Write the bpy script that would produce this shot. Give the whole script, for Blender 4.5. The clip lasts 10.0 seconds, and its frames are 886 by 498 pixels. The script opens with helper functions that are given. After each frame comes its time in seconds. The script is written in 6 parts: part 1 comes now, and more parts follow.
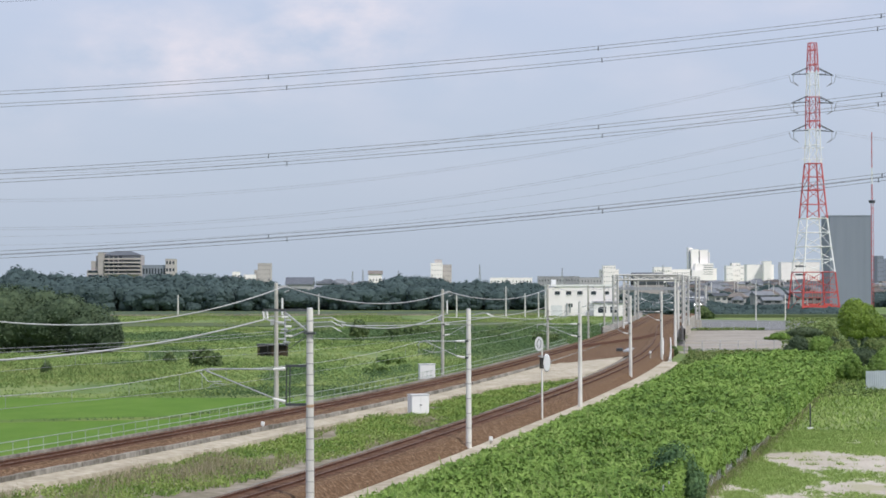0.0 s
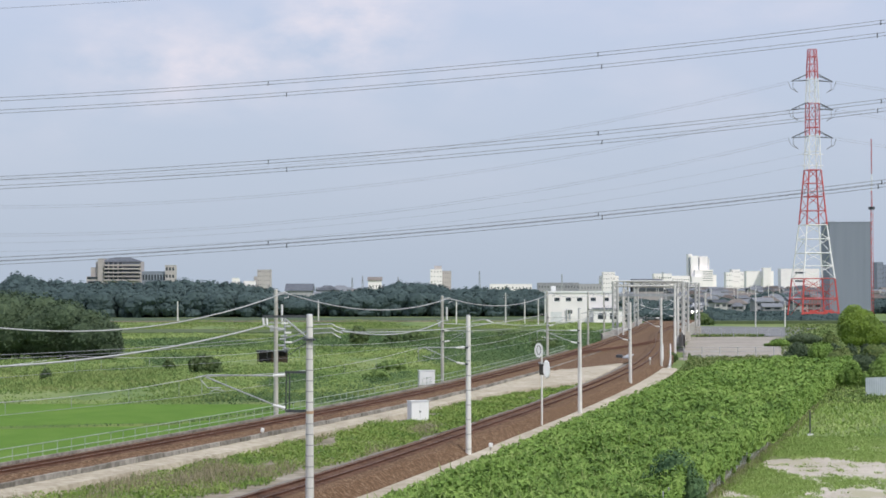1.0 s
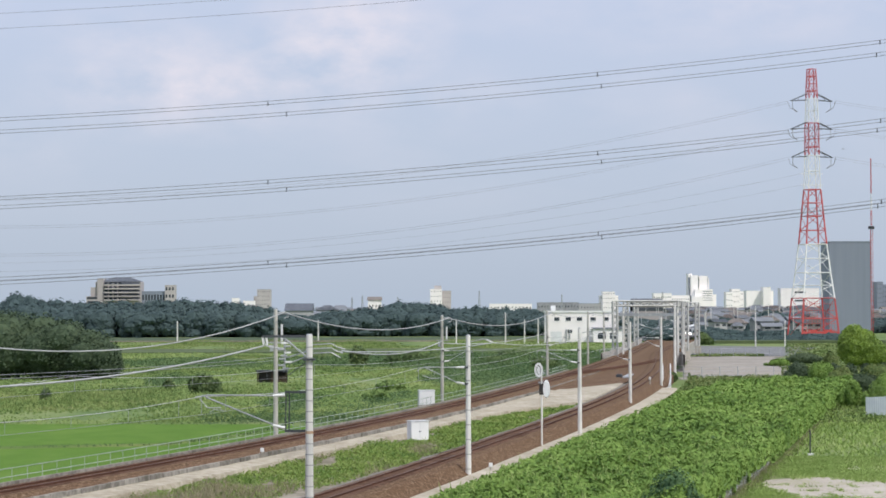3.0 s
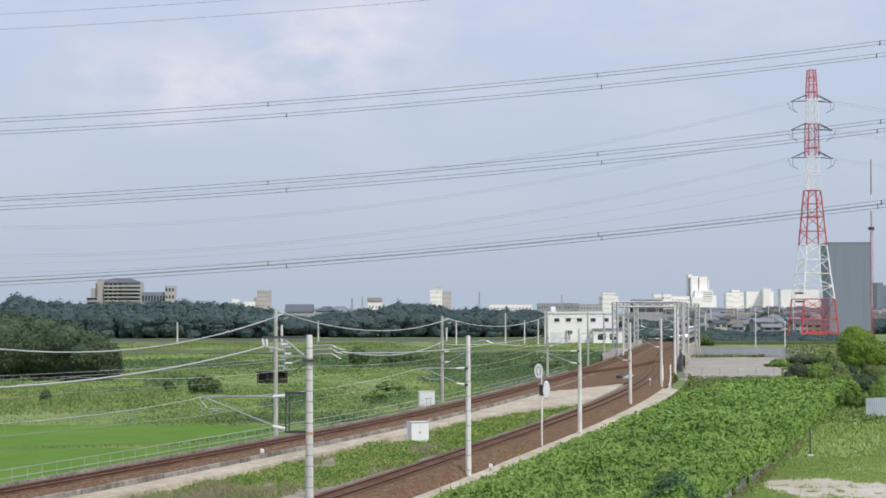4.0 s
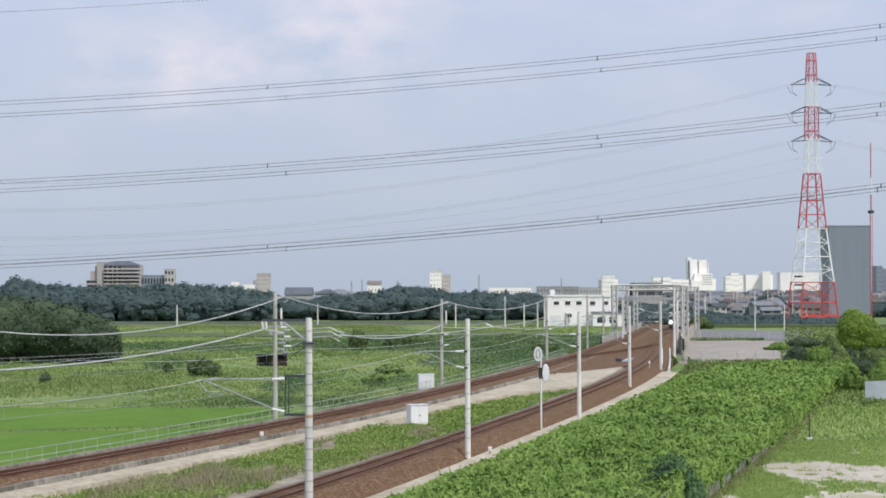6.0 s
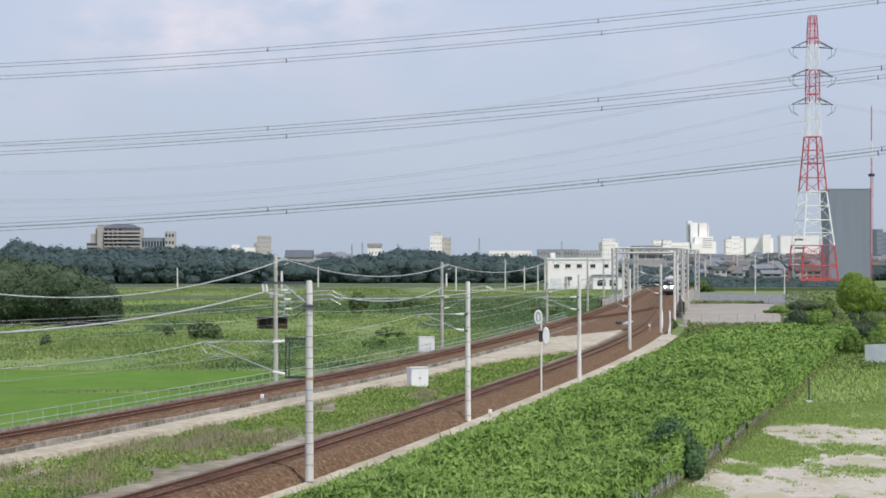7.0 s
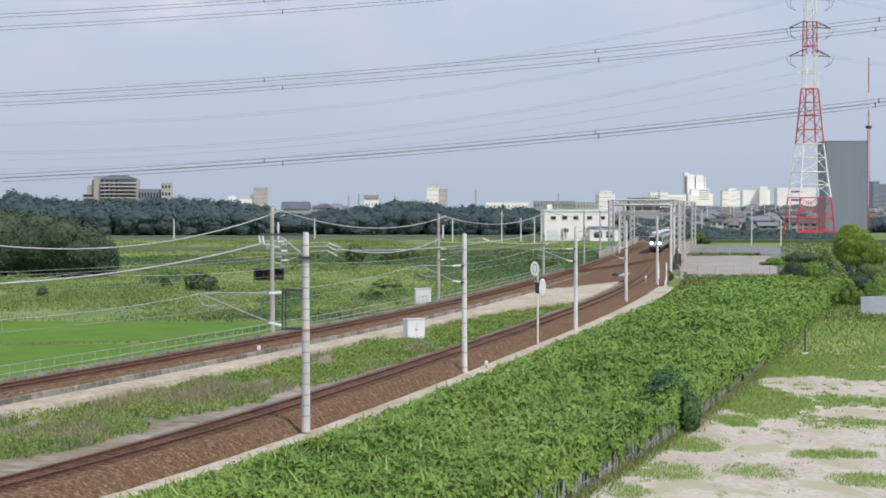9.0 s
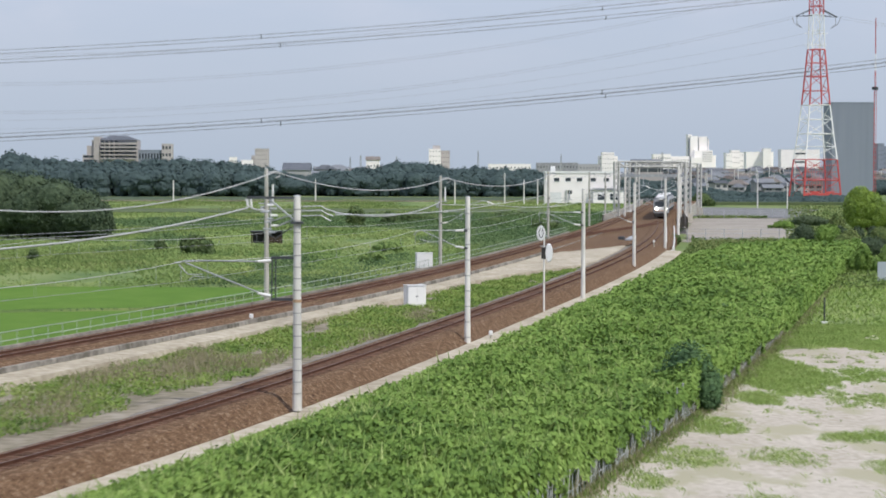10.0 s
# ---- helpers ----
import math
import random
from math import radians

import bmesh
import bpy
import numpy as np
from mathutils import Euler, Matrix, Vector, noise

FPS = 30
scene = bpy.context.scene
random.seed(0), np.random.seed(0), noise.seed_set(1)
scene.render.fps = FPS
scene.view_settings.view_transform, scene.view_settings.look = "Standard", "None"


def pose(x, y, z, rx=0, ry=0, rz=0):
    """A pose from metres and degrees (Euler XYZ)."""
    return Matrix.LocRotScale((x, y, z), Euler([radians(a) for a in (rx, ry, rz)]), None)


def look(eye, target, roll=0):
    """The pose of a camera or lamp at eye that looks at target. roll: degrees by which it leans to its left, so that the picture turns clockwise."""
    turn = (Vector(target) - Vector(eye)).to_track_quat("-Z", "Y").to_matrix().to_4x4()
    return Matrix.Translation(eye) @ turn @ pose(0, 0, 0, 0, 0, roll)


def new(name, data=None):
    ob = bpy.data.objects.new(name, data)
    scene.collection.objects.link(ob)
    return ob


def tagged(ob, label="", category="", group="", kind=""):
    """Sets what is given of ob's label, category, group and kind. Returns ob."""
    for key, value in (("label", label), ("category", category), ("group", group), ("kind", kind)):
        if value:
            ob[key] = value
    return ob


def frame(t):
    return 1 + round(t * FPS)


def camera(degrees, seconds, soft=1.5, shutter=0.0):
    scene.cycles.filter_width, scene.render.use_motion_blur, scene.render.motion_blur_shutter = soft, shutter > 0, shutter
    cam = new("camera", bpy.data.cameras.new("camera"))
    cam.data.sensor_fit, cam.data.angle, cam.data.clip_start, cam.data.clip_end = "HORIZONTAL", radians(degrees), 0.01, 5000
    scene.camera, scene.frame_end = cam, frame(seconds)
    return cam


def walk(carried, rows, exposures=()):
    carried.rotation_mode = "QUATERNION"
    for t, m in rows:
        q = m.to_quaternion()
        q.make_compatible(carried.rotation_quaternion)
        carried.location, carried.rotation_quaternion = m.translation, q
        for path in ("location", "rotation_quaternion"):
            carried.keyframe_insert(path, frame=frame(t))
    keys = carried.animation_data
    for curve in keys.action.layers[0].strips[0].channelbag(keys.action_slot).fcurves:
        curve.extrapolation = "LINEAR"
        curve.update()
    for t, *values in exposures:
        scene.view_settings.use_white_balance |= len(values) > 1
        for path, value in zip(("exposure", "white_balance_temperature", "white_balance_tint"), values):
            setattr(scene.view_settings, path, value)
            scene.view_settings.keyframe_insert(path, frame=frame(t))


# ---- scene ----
# ---- camera ----
cam = camera(23.67, 10.0, soft=1.7, shutter=0.5)
EYE = 11.2
# seconds, metres ahead, then the turn in degrees
ROWS = [
    (0, 0, 90.953, 0.113, 0.110), (0.5, 0, 91.086, 0.114, 0.099), (1, 0, 91.126, 0.100, 0.102),
    (1.5, 0, 91.180, 0.130, 0.104), (2, 0, 91.418, 0.127, 0.102), (2.5, 0, 91.602, 0.135, 0.096),
    (4, 0, 91.686, 0.137, 0.097), (4.5, 0, 91.666, 0.136, 0.099), (5, 0, 91.630, 0.137, 0.097),
    (5.5, 0, 91.528, 0.128, 0.094), (5.7, 0, 91.446, 0.115, 0.088), (6.8, 0, 90.394, 0.080, 0.089),
    (7, 0, 90.221, 0.055, 0.093), (7.2, 0, 90.133, 0.065, 0.110), (7.5, 0, 90.367, 0.068, 0.114),
    (8, 0, 90.225, 0.050, 0.093), (8.1, 0, 90.196, 0.060, 0.091), (8.2, 0, 90.164, 0.040, -0.099),
    (8.3, 0, 90.037, 0.020, -0.273), (8.4, 0, 89.327, 0.000, -1.317), (8.5, 0, 89.161, 0.020, -1.035),
    (8.6, 0, 89.182, 0.000, -0.843), (8.7, 0, 89.169, 0.010, -0.036), (8.8, 0, 89.083, 0.000, -0.002),
    (9, 0, 88.912, 0, 0), (9.5, 0, 88.535, -0.013, 0.097), (9.7, 0.1, 88.32, -0.02, 0.09), (9.8, 0.7, 88.210, -0.02, 0.082),
    (9.9, 4.0, 88.030, -0.04, 0.080), (10, 7.6, 87.868, -0.10, 0.060),
]
walk(cam, [(t, pose(0, y, EYE, rx, ry, rz)) for t, y, rx, ry, rz in ROWS])

# ---- light ----
SUN_EL, SUN_AZ = radians(52), radians(138)   # azimuth clockwise from the way ahead
world = bpy.data.worlds.new("world")
scene.world = world
world.use_nodes = True
wn, wl = world.node_tree.nodes, world.node_tree.links
wn.clear()
w_out, w_bg = wn.new("ShaderNodeOutputWorld"), wn.new("ShaderNodeBackground")
w_sky = wn.new("ShaderNodeTexSky")
w_sky.sky_type, w_sky.sun_disc = "NISHITA", False
w_sky.sun_elevation, w_sky.sun_rotation = SUN_EL, SUN_AZ
w_sky.air_density, w_sky.dust_density, w_sky.ozone_density = 1.2, 2.0, 2.0
w_str = wn.new("ShaderNodeVectorMath"); w_str.operation = "SCALE"; w_str.inputs[3].default_value = 0.10
wl.new(w_sky.outputs[0], w_str.inputs[0])
# humid summer haze, then soft clouds
w_haze = wn.new("ShaderNodeMix"); w_haze.data_type = "RGBA"
w_haze.inputs[0].default_value = 0.85
wl.new(w_str.outputs[0], w_haze.inputs[6])
w_tc = wn.new("ShaderNodeTexCoord")
w_sep = wn.new("ShaderNodeSeparateXYZ")
wl.new(w_tc.outputs["Generated"], w_sep.inputs[0])
w_ramp = wn.new("ShaderNodeValToRGB")
w_ramp.color_ramp.elements[0].position, w_ramp.color_ramp.elements[0].color = 0.0, (0.50, 0.585, 0.72, 1)
w_ramp.color_ramp.elements[1].position, w_ramp.color_ramp.elements[1].color = 0.16, (0.60, 0.67, 0.87, 1)
wl.new(w_sep.outputs[2], w_ramp.inputs[0])
wl.new(w_ramp.outputs[0], w_haze.inputs[7])
w_map = wn.new("ShaderNodeMapping"); w_map.inputs["Scale"].default_value = (9, 9, 26)
w_map.inputs["Location"].default_value = (0.7, 0.0, 0.35)
wl.new(w_tc.outputs["Generated"], w_map.inputs[0])
w_noise = wn.new("ShaderNodeTexNoise")
w_noise.inputs["Scale"].default_value, w_noise.inputs["Detail"].default_value, w_noise.inputs["Roughness"].default_value = 1.0, 5.0, 0.5
wl.new(w_map.outputs[0], w_noise.inputs["Vector"])
w_cr = wn.new("ShaderNodeMapRange")
w_cr.inputs[1].default_value, w_cr.inputs[2].default_value = 0.50, 0.78
wl.new(w_noise.outputs[0], w_cr.inputs[0])
w_hi = wn.new("ShaderNodeMapRange")
w_hi.inputs[1].default_value, w_hi.inputs[2].default_value = 0.03, 0.10
wl.new(w_sep.outputs[2], w_hi.inputs[0])
w_thin = wn.new("ShaderNodeMath"); w_thin.operation = "MULTIPLY"; w_thin.inputs[1].default_value = 0.28
wl.new(w_cr.outputs[0], w_thin.inputs[0])
# soft cumulus banks: side and height over distance, their half sizes, thickness
w_sum = w_thin.outputs[0]
w_puff = wn.new("ShaderNodeTexNoise")
w_pm = wn.new("ShaderNodeMapping"); w_pm.inputs["Scale"].default_value = (38, 38, 70)
wl.new(w_tc.outputs["Generated"], w_pm.inputs[0]); wl.new(w_pm.outputs[0], w_puff.inputs["Vector"])
w_puff.inputs["Scale"].default_value, w_puff.inputs["Detail"].default_value, w_puff.inputs["Roughness"].default_value = 1.0, 6.0, 0.55
w_pr = wn.new("ShaderNodeMapRange"); w_pr.inputs[1].default_value, w_pr.inputs[2].default_value = 0.30, 0.72
wl.new(w_puff.outputs[0], w_pr.inputs[0])
for cu, cv, su, sv, th in ((-0.112, 0.105, 0.095, 0.030, 1.0), (-0.046, 0.130, 0.056, 0.028, 1.15), (0.140, 0.145, 0.140, 0.032, 0.40), (-0.195, 0.077, 0.065, 0.022, 0.3),
                           (-0.006, 0.100, 0.065, 0.024, 0.3), (-0.150, 0.130, 0.050, 0.014, 0.4)):
    w_at = wn.new("ShaderNodeMapping")
    w_at.inputs["Scale"].default_value = (1 / su, 0, 1 / sv)
    w_at.inputs["Location"].default_value = (-cu / su, 0, -cv / sv)
    w_ball = wn.new("ShaderNodeTexGradient"); w_ball.gradient_type = "SPHERICAL"
    wl.new(w_tc.outputs["Generated"], w_at.inputs[0]); wl.new(w_at.outputs[0], w_ball.inputs[0])
    w_one = wn.new("ShaderNodeMath"); w_one.operation = "MULTIPLY"; w_one.inputs[1].default_value = th
    wl.new(w_ball.outputs["Fac"], w_one.inputs[0])
    w_two = wn.new("ShaderNodeMath"); w_two.operation = "MULTIPLY_ADD"
    wl.new(w_one.outputs[0], w_two.inputs[0]); wl.new(w_pr.outputs[0], w_two.inputs[1]); wl.new(w_sum, w_two.inputs[2])
    w_sum = w_two.outputs[0]
w_mul = wn.new("ShaderNodeMath"); w_mul.operation = "MULTIPLY"; w_mul.use_clamp = True
wl.new(w_sum, w_mul.inputs[0]); wl.new(w_hi.outputs[0], w_mul.inputs[1])
w_cloud = wn.new("ShaderNodeMix"); w_cloud.data_type = "RGBA"
w_cloud.inputs[7].default_value = (0.82, 0.78, 0.86, 1)
wl.new(w_mul.outputs[0], w_cloud.inputs[0])
wl.new(w_haze.outputs[2], w_cloud.inputs[6])
wl.new(w_cloud.outputs[2], w_bg.inputs[0])
wl.new(w_bg.outputs[0], w_out.inputs[0])

sun = new("sun", bpy.data.lights.new("sun", "SUN"))
sun.data.energy, sun.data.angle, sun.data.color = 3.2, radians(0.8), (1.0, 0.95, 0.87)
sun_way = Vector((math.sin(SUN_AZ) * math.cos(SUN_EL), math.cos(SUN_AZ) * math.cos(SUN_EL), math.sin(SUN_EL)))
sun.matrix_world = look(sun_way * 200, (0, 0, 0))


# ---- materials ----
def material(name, cols, rough=0.8, metal=0.0, scale=1.0, detail=5.0, bump=0.0, bump_scale=None, island=0.0, obj=0.0, scale2=None, spread=(0.35, 0.65), stretch=None, emit=0.0, thin=0.0):
    """Noise between the colours at two scales, with fine relief; island and obj give each piece its own value."""
    m = bpy.data.materials.new(name)
    m.use_nodes = True
    n, l = m.node_tree.nodes, m.node_tree.links
    b = n["Principled BSDF"]
    b.inputs["Roughness"].default_value, b.inputs["Metallic"].default_value = rough, metal
    if rough >= 0.7:
        b.inputs["Specular IOR Level"].default_value = 0.12
    g = n.new("ShaderNodeNewGeometry")
    vec = g.outputs["Position"]
    if stretch:
        mp = n.new("ShaderNodeMapping"); mp.inputs["Scale"].default_value = stretch
        l.new(vec, mp.inputs[0]); vec = mp.outputs[0]
    na = n.new("ShaderNodeTexNoise")
    na.inputs["Scale"].default_value, na.inputs["Detail"].default_value = scale, detail
    l.new(vec, na.inputs["Vector"])
    nb = n.new("ShaderNodeTexNoise")
    nb.inputs["Scale"].default_value, nb.inputs["Detail"].default_value = scale2 or scale * 0.13, 3.0
    l.new(vec, nb.inputs["Vector"])
    mix = n.new("ShaderNodeMath"); mix.operation = "MULTIPLY_ADD"
    mix.inputs[1].default_value = 0.55
    l.new(na.outputs[0], mix.inputs[0])
    mb = n.new("ShaderNodeMath"); mb.operation = "MULTIPLY"; mb.inputs[1].default_value = 0.45
    l.new(nb.outputs[0], mb.inputs[0]); l.new(mb.outputs[0], mix.inputs[2])
    value = mix.outputs[0]
    for amount, out in ((island, g.outputs["Random Per Island"]), (obj, None)):
        if amount:
            if out is None:
                out = n.new("ShaderNodeObjectInfo").outputs["Random"]
            a = n.new("ShaderNodeMath"); a.operation = "SUBTRACT"; a.inputs[1].default_value = 0.5
            l.new(out, a.inputs[0])
            c = n.new("ShaderNodeMath"); c.operation = "MULTIPLY_ADD"; c.inputs[1].default_value = amount
            l.new(a.outputs[0], c.inputs[0]); l.new(value, c.inputs[2])
            value = c.outputs[0]
    ramp = n.new("ShaderNodeValToRGB")
    lo, hi = spread
    e = ramp.color_ramp.elements
    while len(e) < len(cols):
        e.new(0.5)
    for i, c in enumerate(cols):
        e[i].position = lo + (hi - lo) * i / max(1, len(cols) - 1)
        e[i].color = (*c, 1)
    l.new(value, ramp.inputs[0])
    l.new(ramp.outputs[0], b.inputs["Base Color"])
    if bump:
        bn = n.new("ShaderNodeBump"); bn.inputs["Strength"].default_value = 0.8; bn.inputs["Distance"].default_value = bump
        nc = n.new("ShaderNodeTexNoise"); nc.inputs["Scale"].default_value = bump_scale or scale * 3; nc.inputs["Detail"].default_value = 4
        l.new(vec, nc.inputs["Vector"]); l.new(nc.outputs[0], bn.inputs["Height"]); l.new(bn.outputs[0], b.inputs["Normal"])
    if thin:
        tr = n.new("ShaderNodeBsdfTranslucent"); mx = n.new("ShaderNodeMixShader"); mx.inputs[0].default_value = thin
        l.new(ramp.outputs[0], tr.inputs[0]); l.new(b.outputs[0], mx.inputs[1]); l.new(tr.outputs[0], mx.inputs[2])
        l.new(mx.outputs[0], n["Material Output"].inputs[0])
    if emit:
        l.new(ramp.outputs[0], b.inputs["Emission Color"]); b.inputs["Emission Strength"].default_value = emit
    return m


M_FIELD = material("field_grass", [(0.095, 0.155, 0.056), (0.140, 0.205, 0.072), (0.205, 0.255, 0.100), (0.165, 0.225, 0.080)], 0.95, scale=0.12, scale2=0.012, spread=(0.36, 0.64), bump=0.15, bump_scale=1.2, stretch=(1, 0.35, 1))
M_PADDY = material("young_rice", [(0.078, 0.160, 0.020), (0.096, 0.186, 0.025), (0.118, 0.207, 0.033)], 0.9, scale=0.35, bump=0.06, bump_scale=5, stretch=(1, 0.4, 1))
M_BALLAST = material("rusty_ballast", [(0.045, 0.026, 0.016), (0.110, 0.064, 0.036), (0.180, 0.112, 0.066), (0.330, 0.260, 0.190)], 0.95, scale=17, detail=2, scale2=4.0, spread=(0.36, 0.66))
M_GREYGRAVEL = material("grey_gravel", [(0.12, 0.11, 0.10), (0.22, 0.20, 0.18), (0.33, 0.31, 0.28)], 0.95, scale=6, scale2=0.3, bump=0.03)
M_YARD = material("pale_yard_gravel", [(0.244, 0.225, 0.195), (0.313, 0.289, 0.255), (0.383, 0.351, 0.311)], 0.95, scale=0.6, scale2=0.06)
M_CONCRETE = material("weathered_concrete", [(0.30, 0.28, 0.25), (0.42, 0.40, 0.36), (0.52, 0.49, 0.44)], 0.85, scale=2.2, scale2=0.2, bump=0.01)
M_APRON = material("sandy_concrete", [(0.30, 0.265, 0.20), (0.42, 0.375, 0.295), (0.53, 0.485, 0.395)], 0.9, scale=1.5, scale2=0.15, bump=0.01)
M_DIRTYCONC = material("stained_concrete", [(0.13, 0.12, 0.10), (0.24, 0.225, 0.20), (0.36, 0.34, 0.30)], 0.9, scale=2.5, scale2=0.25, bump=0.01, obj=0.15)
M_POLE = material("spun_concrete", [(0.560, 0.549, 0.526), (0.672, 0.661, 0.627), (0.784, 0.773, 0.739)], 0.75, scale=2.5, scale2=0.5, stretch=(1, 1, 0.3), obj=0.15)
M_STEEL = material("galvanised_steel", [(0.32, 0.34, 0.36), (0.48, 0.50, 0.52)], 0.5, 0.4, scale=3, obj=0.2)
M_BAND = material("tarnished_band", [(0.270, 0.270, 0.270), (0.420, 0.420, 0.405)], 0.7, scale=3)
M_DARKSTEEL = material("dark_steel", [(0.05, 0.055, 0.065), (0.11, 0.12, 0.13)], 0.55, 0.5, scale=3)
M_PALE = material("pale_painted_metal", [(0.62, 0.63, 0.64), (0.78, 0.79, 0.80)], 0.45, scale=1.5, spread=(0.3, 0.6))
M_INSUL = material("white_porcelain", [(0.75, 0.75, 0.74), (0.85, 0.85, 0.84)], 0.25, scale=3)
M_WIRE = material("aluminium_wire", [(0.30, 0.31, 0.34), (0.38, 0.39, 0.42)], 0.5, 0.3, scale=1)
M_LINE = material("power_line", [(0.15, 0.15, 0.17), (0.21, 0.21, 0.23)], 0.6, 0.2, scale=1)
# paler than power_line: the haze of distance is put into the colour
M_FARLINE = material("hazed_far_line", [(0.27, 0.28, 0.31), (0.34, 0.35, 0.38)], 0.6, 0.2, scale=1)
M_RANK = material("rank_dark_weeds", [(0.052, 0.098, 0.047), (0.073, 0.126, 0.057), (0.104, 0.165, 0.069), (0.141, 0.203, 0.086)], 0.8, scale=0.12, scale2=0.03, island=0.2, spread=(0.34, 0.68), thin=0.15)
M_FEED = material("grey_insulated_cable", [(0.40, 0.41, 0.42), (0.50, 0.51, 0.52)], 0.5, scale=1)
M_RAIL = material("rusty_rail", [(0.076, 0.038, 0.025), (0.142, 0.070, 0.048)], 0.8, 0.0, scale=3)
M_RAILTOP = material("worn_rail_head", [(0.10, 0.07, 0.055), (0.16, 0.12, 0.10)], 0.5, 0.3, scale=3)
M_SLEEPER = material("brown_dusty_sleeper", [(0.095, 0.057, 0.042), (0.190, 0.118, 0.085)], 0.9, scale=4, obj=0.25)
M_KUDZU = material("vine_leaves", [(0.100, 0.176, 0.047), (0.147, 0.246, 0.057), (0.200, 0.312, 0.076), (0.285, 0.395, 0.120)], 0.75, scale=0.7, scale2=0.10, island=0.15, spread=(0.34, 0.68), thin=0.15)
M_DRY = material("dry_brown_grass", [(0.20, 0.21, 0.10), (0.28, 0.255, 0.16), (0.38, 0.34, 0.245)], 0.85, scale=0.5, island=0.4, spread=(0.25, 0.75), thin=0.15)
# darker than the leaves: shade in the gaps between them is painted in
M_SHADEGROUND = material("shaded_vine_floor", [(0.07, 0.115, 0.018), (0.10, 0.155, 0.024)], 0.95, scale=2)
M_WEED = material("weedy_grass", [(0.100, 0.175, 0.045), (0.160, 0.250, 0.060), (0.235, 0.315, 0.085), (0.320, 0.345, 0.150)], 0.8, scale=0.5, scale2=0.15, island=0.22, spread=(0.30, 0.74), thin=0.15)
M_REED = material("tall_field_grass", [(0.120, 0.190, 0.062), (0.170, 0.245, 0.080), (0.235, 0.300, 0.105), (0.300, 0.330, 0.150)], 0.85, scale=0.10, scale2=0.02, island=0.16, spread=(0.36, 0.66), thin=0.15)
M_LOTGRASS = material("fresh_lot_grass", [(0.198, 0.303, 0.079), (0.281, 0.391, 0.114), (0.401, 0.462, 0.200)], 0.8, scale=0.5, island=0.4, spread=(0.25, 0.8), thin=0.15)
M_TREE = material("broadleaf_foliage", [(0.060, 0.091, 0.059), (0.075, 0.110, 0.066), (0.092, 0.129, 0.072), (0.119, 0.152, 0.083)], 0.75, scale=0.25, island=0.25, spread=(0.2, 0.85), thin=0.15)
M_BUSH = material("field_bush_leaves", [(0.080, 0.125, 0.058), (0.115, 0.172, 0.073), (0.160, 0.220, 0.090), (0.220, 0.270, 0.110)], 0.7, scale=0.3, island=0.35, spread=(0.25, 0.85), thin=0.3)
M_DARKLEAF = material("dark_shrub_leaves", [(0.058, 0.117, 0.058), (0.085, 0.156, 0.072), (0.124, 0.208, 0.085)], 0.7, scale=0.6, island=0.3, spread=(0.25, 0.8), thin=0.15)
M_BRIGHTTREE = material("trimmed_yellow_green_foliage", [(0.092, 0.161, 0.021), (0.184, 0.287, 0.034), (0.287, 0.402, 0.057)], 0.6, scale=0.4, island=0.4, spread=(0.2, 0.75), thin=0.15)
# aerial haze is put into this foliage colour, lifted and shifted to blue
M_FARTREE = material("haze_tinted_far_foliage", [(0.069, 0.103, 0.108), (0.080, 0.118, 0.119), (0.095, 0.136, 0.131)], 0.9, scale=0.06, island=0.18, spread=(0.2, 0.8), thin=0.2)
M_BARK = material("bark", [(0.04, 0.03, 0.022), (0.10, 0.08, 0.06)], 0.9, scale=4, stretch=(1, 1, 0.3))
M_RED = material("faded_signal_red", [(0.42, 0.050, 0.050), (0.54, 0.085, 0.08)], 0.6, scale=0.4)
M_WHITE = material("white_paint", [(0.70, 0.71, 0.72), (0.82, 0.82, 0.82)], 0.5, scale=0.4, spread=(0.3, 0.6))
M_WALLWHITE = material("white_plaster", [(0.84, 0.80, 0.79), (0.93, 0.895, 0.88)], 0.7, scale=0.3, obj=0.25, spread=(0.25, 0.6))
M_WALLBEIGE = material("beige_tiles", [(0.396, 0.365, 0.361), (0.499, 0.468, 0.458)], 0.7, scale=0.3, obj=0.3)
M_TOWNWALL = material("dull_grey_render", [(0.228, 0.237, 0.260), (0.399, 0.399, 0.410)], 0.8, scale=0.3, obj=0.5)
M_WALLGREY = material("grey_panels", [(0.195, 0.225, 0.275), (0.235, 0.268, 0.325)], 0.6, scale=0.08, stretch=(6, 6, 0.3))
M_ROOF = material("slate_roof", [(0.085, 0.095, 0.11), (0.20, 0.215, 0.24)], 0.7, scale=0.6, obj=0.7)
M_DARKROOF = material("dark_tiled_roof", [(0.09, 0.10, 0.12), (0.14, 0.155, 0.18)], 0.7, scale=0.6)
M_BROWNROOF = material("brown_roof", [(0.112, 0.095, 0.088), (0.210, 0.190, 0.176)], 0.7, scale=0.6, obj=0.5)
M_GLASS = material("dark_window_glass", [(0.03, 0.04, 0.05), (0.06, 0.07, 0.085)], 0.12, scale=0.3, obj=0.3)
M_LAMP = material("headlight_glow", [(1.0, 0.97, 0.88), (1.0, 0.98, 0.92)], 0.3, emit=14.0)
M_CARBODY = material("stainless_car_body", [(0.288, 0.304, 0.320), (0.368, 0.384, 0.400)], 0.45, 0.2, scale=0.8)
M_DARK = material("dark_underframe", [(0.03, 0.03, 0.032), (0.07, 0.065, 0.06)], 0.8, scale=2)
M_ORANGE = material("orange_band_paint", [(0.383, 0.242, 0.144), (0.468, 0.330, 0.216)], 0.6, scale=2)
